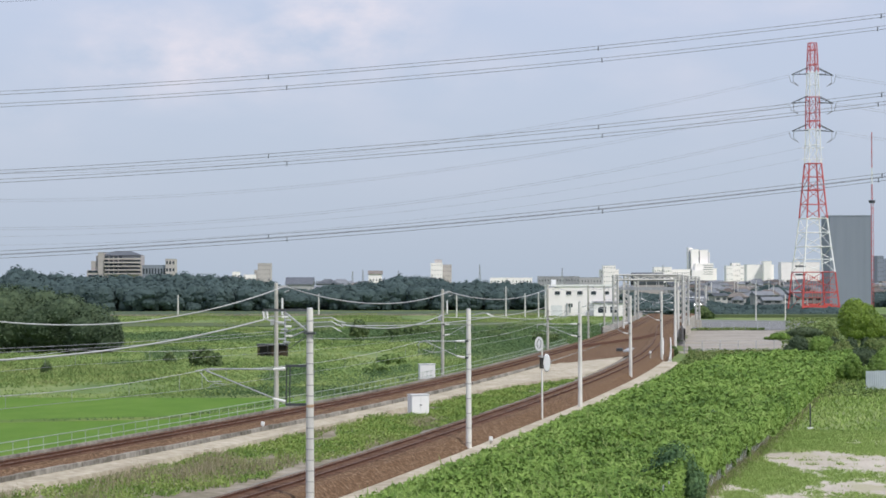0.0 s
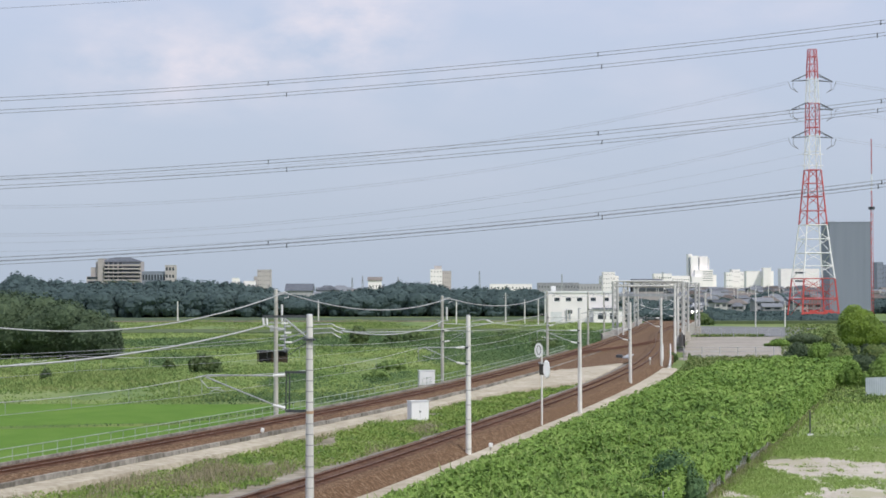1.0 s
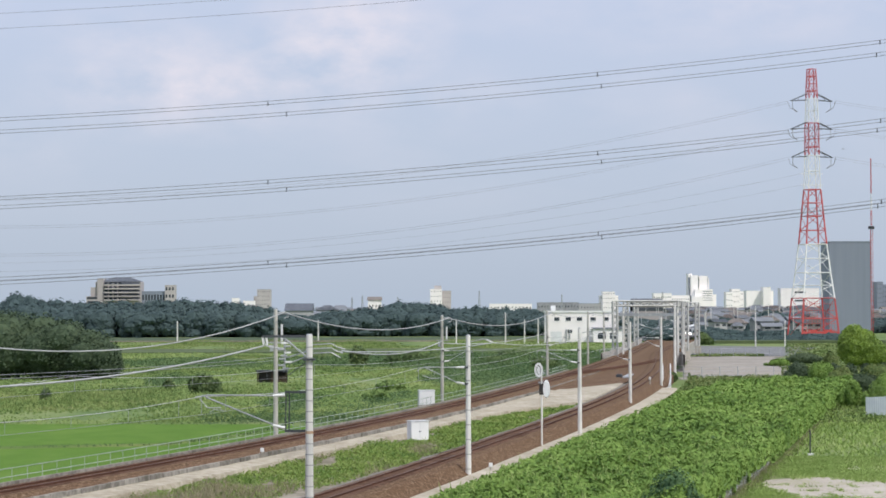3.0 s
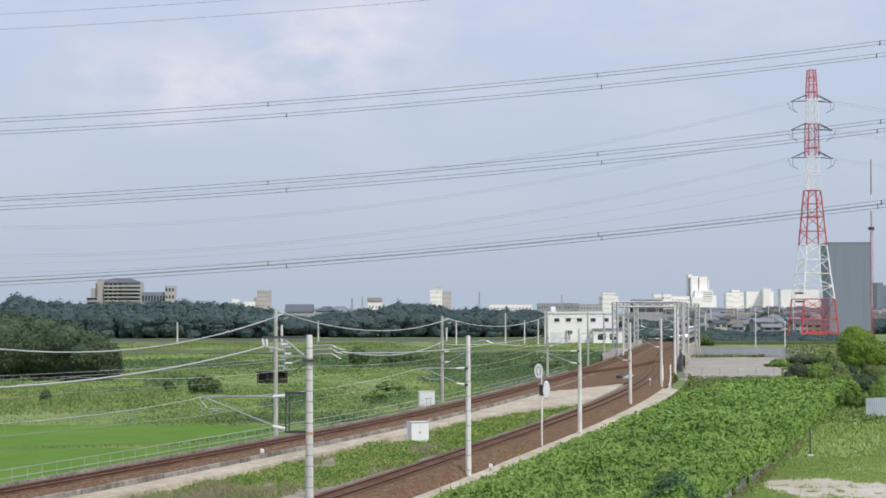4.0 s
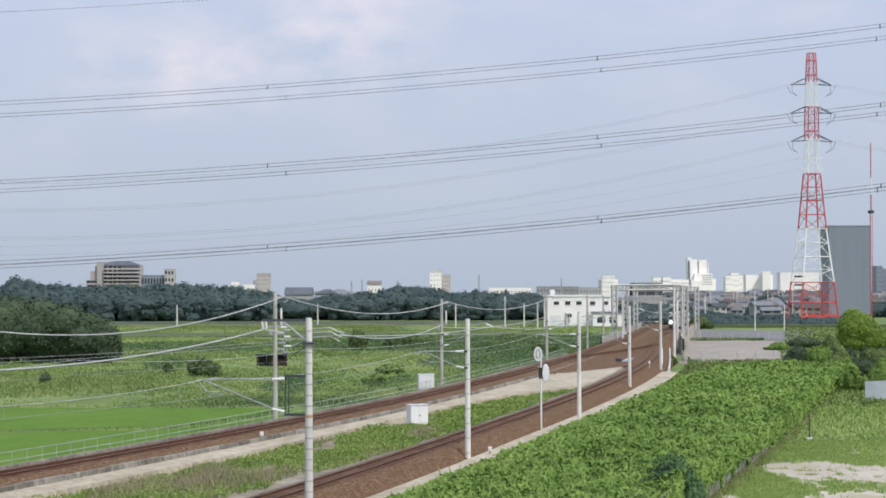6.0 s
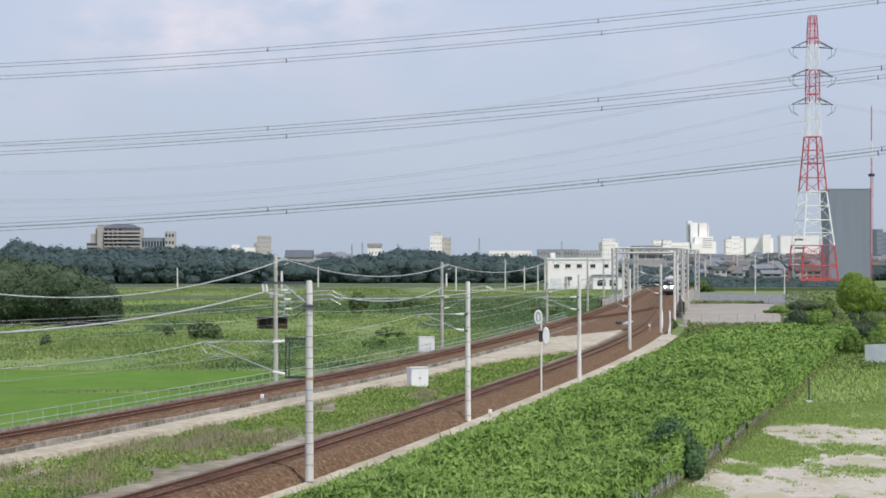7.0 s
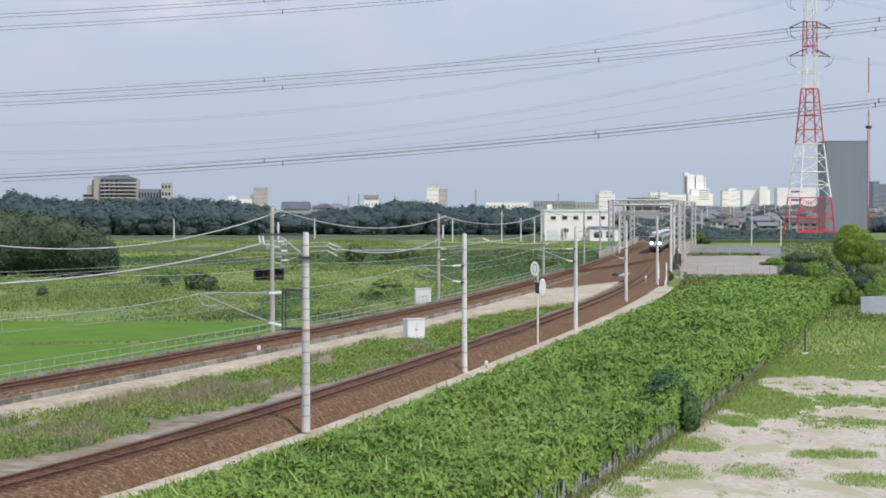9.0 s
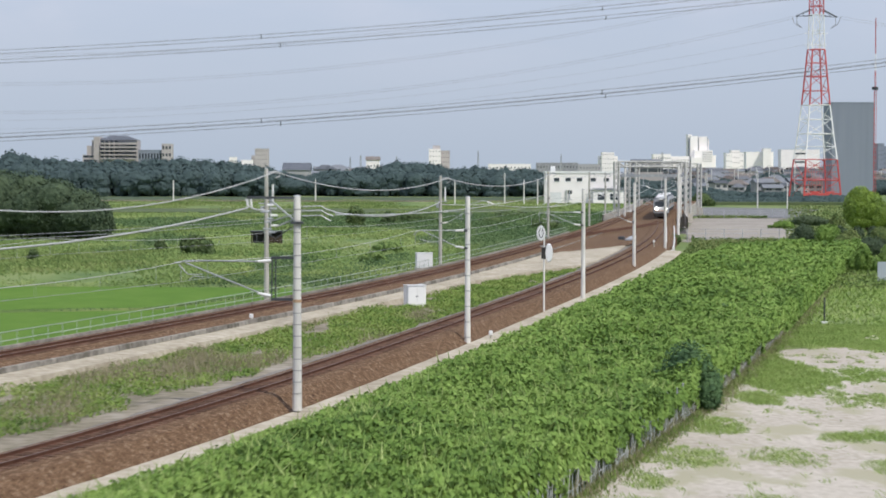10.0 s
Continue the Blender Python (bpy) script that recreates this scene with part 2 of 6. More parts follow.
M_ASPHALT = material("pale_asphalt", [(0.15, 0.155, 0.16), (0.22, 0.225, 0.23)], 0.9, scale=0.5, scale2=0.05)
M_WATER = material("still_water", [(0.10, 0.13, 0.15), (0.13, 0.16, 0.18)], 0.08, scale=0.1)
M_SHEETPALE = material("pale_blue_sheet_metal", [(0.42, 0.47, 0.52), (0.55, 0.60, 0.64)], 0.5, 0.1, scale=1, obj=0.3)
M_SHEET = material("blue_grey_sheet_metal", [(0.274, 0.316, 0.308), (0.456, 0.474, 0.439)], 0.8, 0.0, scale=1, obj=0.3)


def lot_material():
    m = material("sandy_lot", [(0.36, 0.32, 0.26), (0.46, 0.42, 0.36), (0.56, 0.52, 0.46)], 0.95, scale=3.0, scale2=0.15, bump=0.02, stretch=(1, 0.7, 1))
    n, l = m.node_tree.nodes, m.node_tree.links
    b = n["Principled BSDF"]
    base = b.inputs["Base Color"].links[0].from_socket
    g = n.new("ShaderNodeNewGeometry")
    mp = n.new("ShaderNodeMapping"); mp.inputs["Scale"].default_value = (1, 0.45, 1)
    l.new(g.outputs["Position"], mp.inputs[0])
    a = n.new("ShaderNodeTexNoise"); a.inputs["Scale"].default_value, a.inputs["Detail"].default_value = 0.33, 6
    l.new(mp.outputs[0], a.inputs["Vector"])
    r = n.new("ShaderNodeMapRange"); r.inputs[1].default_value, r.inputs[2].default_value = 0.53, 0.62
    l.new(a.outputs[0], r.inputs[0])
    x = n.new("ShaderNodeMix"); x.data_type = "RGBA"; x.inputs[7].default_value = (0.38, 0.36, 0.26, 1)
    l.new(r.outputs[0], x.inputs[0]); l.new(base, x.inputs[6]); l.new(x.outputs[2], b.inputs["Base Color"])
    return m


M_LOT = lot_material()


# ---- building helpers ----
def part(name, bm, mat, parent=None, label=""):
    """Link a bmesh, or a ready mesh, as one mesh object under a thing or a part."""
    if isinstance(bm, bpy.types.Mesh):
        me = bm
    else:
        me = bpy.data.meshes.new(name)
        bm.to_mesh(me); bm.free()
    if not me.materials:
        me.materials.append(mat)
    ob = new(name, me)
    ob.parent = parent
    if label:
        ob["label"] = label
    return ob


def thing(name, x, y, z, label, category, group="", rz=0.0, kind=""):
    e = new(name)
    e.matrix_basis = pose(x, y, z, 0, 0, rz)
    return tagged(e, label, category, group, kind)


def box(bm, x0, x1, y0, y1, z0, z1, bevel=0.0):
    m = Matrix.LocRotScale(((x0 + x1) / 2, (y0 + y1) / 2, (z0 + z1) / 2), None, (x1 - x0, y1 - y0, z1 - z0))
    r = bmesh.ops.create_cube(bm, size=1, matrix=m)
    if bevel:
        edges = list({e for v in r["verts"] for e in v.link_edges})
        bmesh.ops.bevel(bm, geom=edges, offset=bevel, segments=2, affect="EDGES", profile=0.5)
    return bm


def boxed(*a, bevel=0.0):
    return box(bmesh.new(), *a, bevel=bevel)


def rod(bm, a, b, r0, r1=None, sides=8):
    a, b = Vector(a), Vector(b)
    q = (b - a).to_track_quat("Z", "Y").to_matrix().to_4x4()
    m = Matrix.Translation((a + b) / 2) @ q
    bmesh.ops.create_cone(bm, cap_ends=True, segments=sides, radius1=r0, radius2=r0 if r1 is None else r1, depth=(b - a).length, matrix=m)
    return bm


def rodded(a, b, r0, r1=None, sides=8):
    return rod(bmesh.new(), a, b, r0, r1, sides)


def bar(bm, a, b, w):
    """A square bar between two points."""
    return rod(bm, a, b, w * 0.7, None, 4)


def tube(pts, r, sides=5):
    """A bent round bar through points."""
    bm = bmesh.new()
    rings = []
    for i, p in enumerate(pts):
        p = Vector(p)
        t = Vector(pts[min(i + 1, len(pts) - 1)]) - Vector(pts[max(i - 1, 0)])
        u = t.cross(Vector((0, 0, 1)))
        u = u.normalized() if u.length > 1e-6 else Vector((1, 0, 0))
        v = u.cross(t).normalized()
        rings.append([bm.verts.new(p + r * (math.cos(k * 2 * math.pi / sides) * u + math.sin(k * 2 * math.pi / sides) * v)) for k in range(sides)])
    for a, b in zip(rings, rings[1:]):
        for k in range(sides):
            bm.faces.new((a[k], a[(k + 1) % sides], b[(k + 1) % sides], b[k]))
    bm.faces.new(rings[0]); bm.faces.new(rings[-1][::-1])
    return bm


def hung(a, b, sag, n=16):
    a, b = Vector(a), Vector(b)
    return [tuple(a.lerp(b, i / n) - Vector((0, 0, sag * 4 * (i / n) * (1 - i / n)))) for i in range(n + 1)]


def mesh_np(name, verts, faces):
    """A mesh from numpy arrays, all faces with the same number of corners."""
    me = bpy.data.meshes.new(name)
    k = faces.shape[1]
    me.vertices.add(len(verts)); me.vertices.foreach_set("co", np.ascontiguousarray(verts, dtype=np.float32).ravel())
    me.loops.add(faces.size); me.loops.foreach_set("vertex_index", np.ascontiguousarray(faces, dtype=np.int32).ravel())
    me.polygons.add(len(faces)); me.polygons.foreach_set("loop_start", np.arange(0, faces.size, k, dtype=np.int32))
    me.update(calc_edges=True)
    return me


def hearts(lobes, k=0.84, n=2):
    """The dense inside of a crown: rounded quads over each lobe, a little smaller than its leaves."""
    quads, g = [], np.linspace(-1, 1, n + 1)
    for ax in range(3):
        for s in (-1, 1):
            for i in range(n):
                for j in range(n):
                    q = []
                    for a, b in ((i, j), (i + 1, j), (i + 1, j + 1), (i, j + 1)):
                        p = [0, 0, 0]
                        p[ax], p[(ax + 1) % 3], p[(ax + 2) % 3] = s, g[a], g[b]
                        q.append(np.array(p) / np.linalg.norm(p))
                    quads.append(q if s > 0 else q[::-1])
    unit = np.array(quads).reshape(-1, 3)
    return np.concatenate([np.array(l[:3]) + unit * np.array(l[3:]) * k for l in lobes])


def leaves(name, points, size, rng, normal=None, loose=0.6, inner=None):
    """Small pointed four-sided leaves or clumps, turned at random, bent along the middle."""
    n = len(points)
    d = rng.normal(size=(n, 3))
    if normal is not None:
        d = d * loose + normal
    d /= np.linalg.norm(d, axis=1)[:, None]
    a = np.cross(d, rng.normal(size=(n, 3)))
    a /= np.linalg.norm(a, axis=1)[:, None] + 1e-9
    b = np.cross(d, a)
    s = (size * rng.uniform(0.6, 1.4, n))[:, None]
    c = np.asarray(points)
    v = np.stack([c - a * s, c - b * s * 0.62 + d * s * 0.18, c + a * s, c + b * s * 0.62 + d * s * 0.18], 1).reshape(-1, 3)
    if inner is not None:
        v = np.concatenate([v, inner])
    return mesh_np(name, v, np.arange(len(v)).reshape(-1, 4))


def blades(name, points, height, width, rng, lean=0.35):
    """Grass: narrow upright triangles, each leaning its own way."""
    n = len(points)
    c = np.asarray(points)
    ang = rng.uniform(0, 2 * np.pi, n)
    w = (width * rng.uniform(0.6, 1.4, n))[:, None] * np.stack([np.cos(ang), np.sin(ang), 0 * ang], 1)
    h = height * rng.uniform(0.5, 1.3, n)
    tip = c + np.stack([rng.normal(0, lean, n) * h, rng.normal(0, lean, n) * h, h], 1)
    v = np.stack([c - w, c + w, tip], 1).reshape(-1, 3)
    return mesh_np(name, v, np.arange(3 * n).reshape(n, 3))


def crown_points(rng, lobes, n):
    """Points near the surface of several ellipsoid lobes (x, y, z, rx, ry, rz), and the way each faces."""
    out, ways, w = [], [], np.array([l[3] * l[5] for l in lobes]); w = w / w.sum()
    for l, share in zip(lobes, w):
        k = int(n * share) + 1
        d = rng.normal(size=(k, 3)); d /= np.linalg.norm(d, axis=1)[:, None]
        r = rng.uniform(0.55, 1.06, k) ** 0.5
        out.append(np.array(l[:3]) + d * np.array(l[3:]) * r[:, None])
        ways.append(d)
    return np.concatenate(out), np.concatenate(ways)


# ---- the lines of the two tracks ----
RIGHT_C = np.polyfit((np.array([79, 113.5, 157.6, 216, 263, 328, 400, 432, 480, 576]) - 300) / 100, [-16.6, -7.4, 1.6, 13.6, 22.8, 32.1, 40.1, 43.6, 49.6, 59.8], 6)
LEFT_C = np.polyfit((np.array([118, 171, 228.5, 290, 360, 430, 510, 576]) - 300) / 100, [-24.8, -11.1, 2.2, 14.5, 26.4, 37.4, 47.3, 55.3], 5)


def line_slow(c, y):
    lo, hi = 75.0, 490.0
    q = min(max(y, lo), hi)
    s = (np.polyval(c, (q + 0.5 - 300) / 100) - np.polyval(c, (q - 0.5 - 300) / 100))
    return float(np.polyval(c, (q - 300) / 100) + s * (y - q))


TABLES = {id(c): [line_slow(c, k * 0.5) for k in range(1500)] for c in (RIGHT_C, LEFT_C)}


def line_x(c, y):
    t = TABLES[id(c)]
    k = min(max(y * 2, 0), 1498)
    i = int(k)
    return t[i] + (t[i + 1] - t[i]) * (k - i)


def smooth(a, b, x):
    t = min(max((x - a) / (b - a), 0), 1)
    return t * t * (3 - 2 * t)


def right_z(y):
    return 1.0 + 1.4 * smooth(180, 420, y)


def left_z(y):
    return 1.3 + 1.1 * smooth(180, 420, y)


def right_at(y, off=0.0, dz=0.0):
    return side_at(RIGHT_C, right_z, y, off, dz)


def left_at(y, off=0.0, dz=0.0):
    return side_at(LEFT_C, left_z, y, off, dz)


def side_at(c, zf, y, off, dz):
    s = (line_x(c, y + 1) - line_x(c, y - 1)) / 2
    k = 1 / math.sqrt(1 + s * s)
    return (line_x(c, y) + off * k, y - off * s * k, zf(y) + dz)


def heading(c, y):
    return -math.degrees(math.atan((line_x(c, y + 1) - line_x(c, y - 1)) / 2))


def sweep(at, profile, y0, y1, step, floor=None, jitter=0.0, seed=0):
    """A ribbon along a track: profile of (offset, height); a height of None goes down to the floor."""
    rng = random.Random(seed)
    bm = bmesh.new()
    rows, y = [], y0
    while y <= y1:
        row = []
        for off, dz in profile:
            p = at(y, off + (rng.uniform(-jitter, jitter) if jitter else 0), 0 if dz is None else dz)
            row.append(bm.verts.new((p[0], p[1], floor if dz is None else p[2])))
        rows.append(row)
        y += step * (1 if y < 250 else 2)
    for a, b in zip(rows, rows[1:]):
        for i in range(len(profile) - 1):
            bm.faces.new((a[i], a[i + 1], b[i + 1], b[i]))
    return bm


# ---- ground ----
def build_ground():
    xs = np.concatenate([np.linspace(-4200, -400, 20), np.linspace(-360, 360, 181), np.linspace(400, 4200, 20)])
    ys = np.concatenate([np.linspace(-600, 20, 8), np.linspace(40, 700, 166), np.linspace(740, 4600, 30)])
    gx, gy = np.meshgrid(xs, ys)
    gz = -0.06 + 0.05 * np.sin(gx * 0.13 + gy * 0.05) * np.cos(gy * 0.09)
    gz = np.where(np.abs(gx) > 370, -0.06, gz)
    v = np.stack([gx.ravel(), gy.ravel(), gz.ravel()], 1)
    w, h = len(xs), len(ys)
    i = (np.arange(h - 1)[:, None] * w + np.arange(w - 1)[None, :]).ravel()
    me = mesh_np("ground", v, np.stack([i, i + 1, i + w + 1, i + w], 1))
    tagged(part("ground", me, M_FIELD), "overgrown grassy plain with patches of weeds", "ground", kind="structure")


build_ground()


def flat_sheet(name, pts, z, mat, label, category, seed=0, rough_edge=0.0):
    """A flat piece of ground from a few corners, with an uneven border."""
    rng = random.Random(seed)
    bm = bmesh.new()
    ring = []
    for (ax, ay), (bx, by) in zip(pts, pts[1:] + pts[:1]):
        n = max(1, int(math.hypot(bx - ax, by - ay) / 3)) if rough_edge else 1
        for i in range(n):
            t = i / n
            ring.append(bm.verts.new((ax + (bx - ax) * t + rng.uniform(-rough_edge, rough_edge), ay + (by - ay) * t + rng.uniform(-rough_edge, rough_edge) * 2, z)))
    bm.faces.new(ring)
    bmesh.ops.triangulate(bm, faces=bm.faces[:])
    bmesh.ops.recalc_face_normals(bm, faces=bm.faces[:])
    return tagged(part(name, bm, mat), label, category, kind="structure")


# fence between the vines and the sandy lot: its foot, along the plan
FENCE = np.interp(np.arange(700) * 0.5, [40, 84, 107, 147, 199, 260, 300, 350], [-6.5, 5.5, 12.0, 21.9, 33.9, 48.5, 58.0, 70.0]).tolist()


def fence_x(y):
    k = min(max(y * 2, 0), 698)
    i = int(k)
    return FENCE[i] + (FENCE[i + 1] - FENCE[i]) * (k - i)


flat_sheet("sandy_lot", [(fence_x(45) + 0.2, 45), (fence_x(84) + 0.2, 84), (fence_x(107) + 0.3, 107), (fence_x(118) + 0.4, 118), (fence_x(126) + 1.5, 126), (20.5, 139), (26, 144), (31, 156), (38, 146), (90, 150), (90, 45)], 0.02, M_LOT,
           "pale dry sandy lot with sparse weeds", "lot", 3, 0.5)
flat_sheet("paddy_field", [(-130, 130), (-34, 121), (-12.28, 189), (-11.9, 199), (-15.5, 208), (-32, 210), (-140, 213)], 0.02, M_PADDY, "even bright green paddy field of young rice", "field", 4, 0.3)
flat_sheet("gravel_yard", [(37.23, 338), (54.35, 330), (67.16, 420), (79.40, 505), (56.85, 505)], 0.03, M_YARD, "empty pale gravel yard behind the vines", "yard", 5, 1.6)
flat_sheet("asphalt_road", [(59.66, 530), (82.50, 505), (110.50, 630), (73.41, 660)], 0.03, M_ASPHALT, "grey asphalt road beside the levee", "road", 6)
flat_sheet("pond", [(49.20, 245), (57.56, 235), (82.59, 330), (66.26, 330)], 0.04, M_WATER, "still grey water behind a metal fence", "water", 7, 0.3)


# ---- railway ----
def build_track(name, at, c, y0, y1, left_profile, label):
    bed = tagged(part(name + "_bed", sweep(at, left_profile, y0, y1, 2.0, floor=-0.02), M_BALLAST), label, "track bed", kind="structure")
    for side in (-1, 1):
        o = side * 0.56
        prof = [(o - 0.07, -0.16), (o - 0.02, -0.13), (o - 0.035, -0.03), (o - 0.035, 0.0), (o + 0.035, 0.0), (o + 0.035, -0.03), (o + 0.02, -0.13), (o + 0.07, -0.16)]
        rail = part("rail", sweep(at, prof, y0, y1, 2.0), M_RAIL, bed, "rust-brown steel rail")
        part("rail_head", sweep(at, [(o - 0.03, 0.003), (o + 0.03, 0.003)], y0, y1, 2.0), M_RAILTOP, rail, "worn shiny running surface")
    return bed


RIGHT_BED = build_track("right_track", right_at, RIGHT_C, 44, 640, [(-2.9, None), (-1.9, -0.34), (-1.35, -0.17), (0.0, -0.19), (1.35, -0.17), (1.75, -0.26), (2.75, -0.95), (2.8, None)], "rust-brown ballast bank of the curved railway track")
LEFT_BED = build_track("left_track", left_at, LEFT_C, 60, 640, [(-2.7, None), (-2.6, -0.3), (-1.4, -0.17), (0.0, -0.19), (1.35, -0.17), (2.1, -0.42), (2.15, None)], "rust-brown ballast bed beside a concrete kerb")
tagged(part("gravel_shoulder", sweep(right_at, [(-3.7, -0.82), (-2.2, -0.50), (-1.8, -0.33)], 44, 300, 2.0, jitter=0.18, seed=2), M_GREYGRAVEL), "grey gravel shoulder along the ballast", "gravel", kind="structure")
tagged(part("gutter_strip", sweep(right_at, [(2.6, -0.93), (2.75, -0.86), (4.6, -0.92), (4.8, -1.05)], 44, 286, 2.0, jitter=0.05, seed=3), M_APRON), "pale concrete strip at the foot of the ballast", "path", kind="structure")
tagged(part("concrete_apron", sweep(left_at, [(2.25, -0.64), (2.9, -0.64), (4.2, -0.74), (4.35, None)], 60, 288, 2.0, floor=0.0, jitter=0.06, seed=4), M_APRON), "pale sandy concrete path between the tracks", "path", kind="structure")


def wedge_share(y):
    """How far the sandy path has widened from the kerb towards the right track."""
    return float(np.interp(y, [204, 222, 246], [0.03, 0.20, 1.0]))


def merge_bed():
    def wedge_left(y):
        # the kerb's side of the sand, crossing over to the right track at its end
        a, b = left_at(y, 3.9, -0.70), right_at(y, -2.6, -0.5)
        t = min(max((y - 274) / 20, 0), 1)
        return tuple(a[i] + (b[i] - a[i]) * t for i in range(3))

    bm = bmesh.new()
    rows = []
    for k in range(91):
        y = 270 + k * 4.0
        a, b = left_at(y, 2.0, -0.36), right_at(y, -1.8, -0.36)
        if y < 294:
            b = wedge_left(y)
            b = (b[0], b[1], b[2] - 0.05)
        rows.append([bm.verts.new((a[0] + (b[0] - a[0]) * i / 4, a[1] + (b[1] - a[1]) * i / 4, a[2] + (b[2] - a[2]) * i / 4 - 0.05 * (i in (1, 2, 3)))) for i in range(5)])
    for a, b in zip(rows, rows[1:]):
        for i in range(4):
            bm.faces.new((a[i], a[i + 1], b[i + 1], b[i]))
    tagged(part("ballast_fill", bm, M_BALLAST), "rust-brown ballast filling the space between the tracks", "track bed", kind="structure")

    bm = bmesh.new()
    rows = []
    for k in range(34):
        y = 196 + k * 3.0
        a, b = left_at(y, 3.9, -0.70), right_at(y, -3.0, -0.55)
        t = wedge_share(y)
        w = wedge_left(y)
        e = tuple(a[i] + (b[i] - a[i]) * t for i in range(3))
        row = [bm.verts.new((w[0], w[1], -0.05))]
        row += [bm.verts.new((w[0] + (e[0] - w[0]) * i / 3, w[1] + (e[1] - w[1]) * i / 3, max(w[2], e[2]) + 0.02 - 0.08 * (i == 3))) for i in range(4)]
        row.append(bm.verts.new((row[-1].co.x + 0.1, row[-1].co.y - 0.2, -0.05)))
        rows.append(row)
    bm.faces.new(rows[-1])
    for a, b in zip(rows, rows[1:]):
        for i in range(5):
            bm.faces.new((a[i], a[i + 1], b[i + 1], b[i]))
    bmesh.ops.recalc_face_normals(bm, faces=bm.faces[:])
    tagged(part("concrete_wedge", bm, M_APRON), "sandy concrete wedge between the converging tracks", "path", kind="structure")

    def cross_at(y, off=0.0, dz=0.0):
        t = smooth(300, 392, y)
        a, b = left_at(y, off + 0.0, dz), right_at(y, off, dz)
        return tuple(a[i] + (b[i] - a[i]) * t for i in range(3))
    cr = thing("crossover", 0, 0, 0, "crossover track of two rusty rails between the lines", "crossover", kind="structure")
    for o in (-0.56, 0.56):
        part("rail", sweep(cross_at, [(o - 0.06, -0.18), (o - 0.035, 0.01), (o + 0.035, 0.01), (o + 0.06, -0.18)], 300, 392, 3.0), M_RAIL, cr)
    w = thing("walkway_cover", *right_at(304, -3.4, -0.25), "pale grey cable trough covers beside the points", "cover", rz=heading(RIGHT_C, 304))
    for i in range(7):
        part("slab", boxed(-0.45, 0.45, i * 2.0, i * 2.0 + 1.9, -0.1, 0.12, bevel=0.02), M_STEEL, w)
    part("point_machine", boxed(-1.6, -0.7, 3, 4.4, -0.15, 0.35, bevel=0.06), M_DARKSTEEL, w, "dark point machine")


merge_bed()


def build_sleepers():
    me = bpy.data.meshes.new("sleeper")
    bm = boxed(-1.0, 1.0, -0.12, 0.12, -0.2, -0.13, bevel=0.02)
    bm.to_mesh(me); bm.free()
    me.materials.append(M_SLEEPER)
    for at, c, bed, y0 in ((right_at, RIGHT_C, RIGHT_BED, 66), (left_at, LEFT_C, LEFT_BED, 100)):
        y = y0
        for i in range(200):
            p = at(y)
            o = new("sleeper", me)
            o.parent = bed
            o.matrix_basis = pose(*p, 0, 0, heading(c, y))
            y += 0.62


def build_kerb():
    """Concrete kerb blocks along the left track, with open joints."""
    kerb = thing("kerb", 0, 0, 0, "row of stained concrete kerb blocks holding the ballast", "kerb", kind="structure")
    me = bpy.data.meshes.new("kerb_block")
    bm = boxed(-0.13, 0.13, -0.97, 0.97, -0.45, 0.06, bevel=0.03)
    bm.to_mesh(me); bm.free()
    me.materials.append(M_DIRTYCONC)
    y, rng = 80.0, random.Random(4)
    while y < 345:
        p = left_at(y, 2.25, -0.40)
        o = new("kerb_block", me); o.parent = kerb
        o.matrix_basis = pose(p[0] + rng.uniform(-0.03, 0.03), p[1], p[2] + rng.uniform(-0.03, 0.03), 0, 0, heading(LEFT_C, y) + rng.uniform(-0.5, 0.5))
        y += 2.0 * math.cos(radians(heading(LEFT_C, y)))


def build_left_fence():
    """Low wall and pale two-rail fence on the outer side of the left track."""
    tagged(part("side_wall", sweep(left_at, [(-2.62, None), (-2.62, -0.12), (-2.85, -0.12), (-2.85, None)], 60, 330, 3.0, floor=-0.1), M_DIRTYCONC), "low grey concrete wall beside the track", "wall", kind="structure")
    fence = thing("railing", 0, 0, 0, "pale green steel railing with two rails along the track", "railing")
    me = bpy.data.meshes.new("post")
    bm = rodded((0, 0, -0.3), (0, 0, 0.78), 0.022, None, 6)
    bm.to_mesh(me); bm.free(); me.materials.append(M_RAILING)
    y = 80.0
    while y < 330:
        p = left_at(y, -2.98, -0.15)
        o = new("post", me); o.parent = fence; o.matrix_basis = pose(*p)
        y += 1.95
    for dz in (0.62, 0.12):
        pts = [left_at(80 + i * 4, -2.98, dz) for i in range(63)]
        part("top_rail" if dz > 0.3 else "lower_rail", tube(pts, 0.03), M_RAILING, fence)


M_RAILING = material("pale_green_paint", [(0.304, 0.368, 0.304), (0.384, 0.448, 0.384)], 0.5, scale=1)
build_kerb()
build_left_fence()


# ---- vines and grass ----
def vine_height(x, y):
    """Top of the vine cover between the gutter and the fence."""
    x0 = line_x(RIGHT_C, y) + 4.5
    x1 = fence_x(y) + 0.1
    t = (x - x0) / max(x1 - x0, 1)
    base = 0.15 + 1.5 * smooth(0.0, 0.45, t) + 0.25 * smooth(0.85, 0.97, t)
    n = noise.noise(Vector((x * 0.16, y * 0.10, 3.0))) * 0.8 + noise.noise(Vector((x * 0.45, y * 0.26, 7.0))) * 0.55 + noise.noise(Vector((x * 1.25, y * 0.8, 2.0))) * 0.30
    return base + n * smooth(0, 0.15, t)


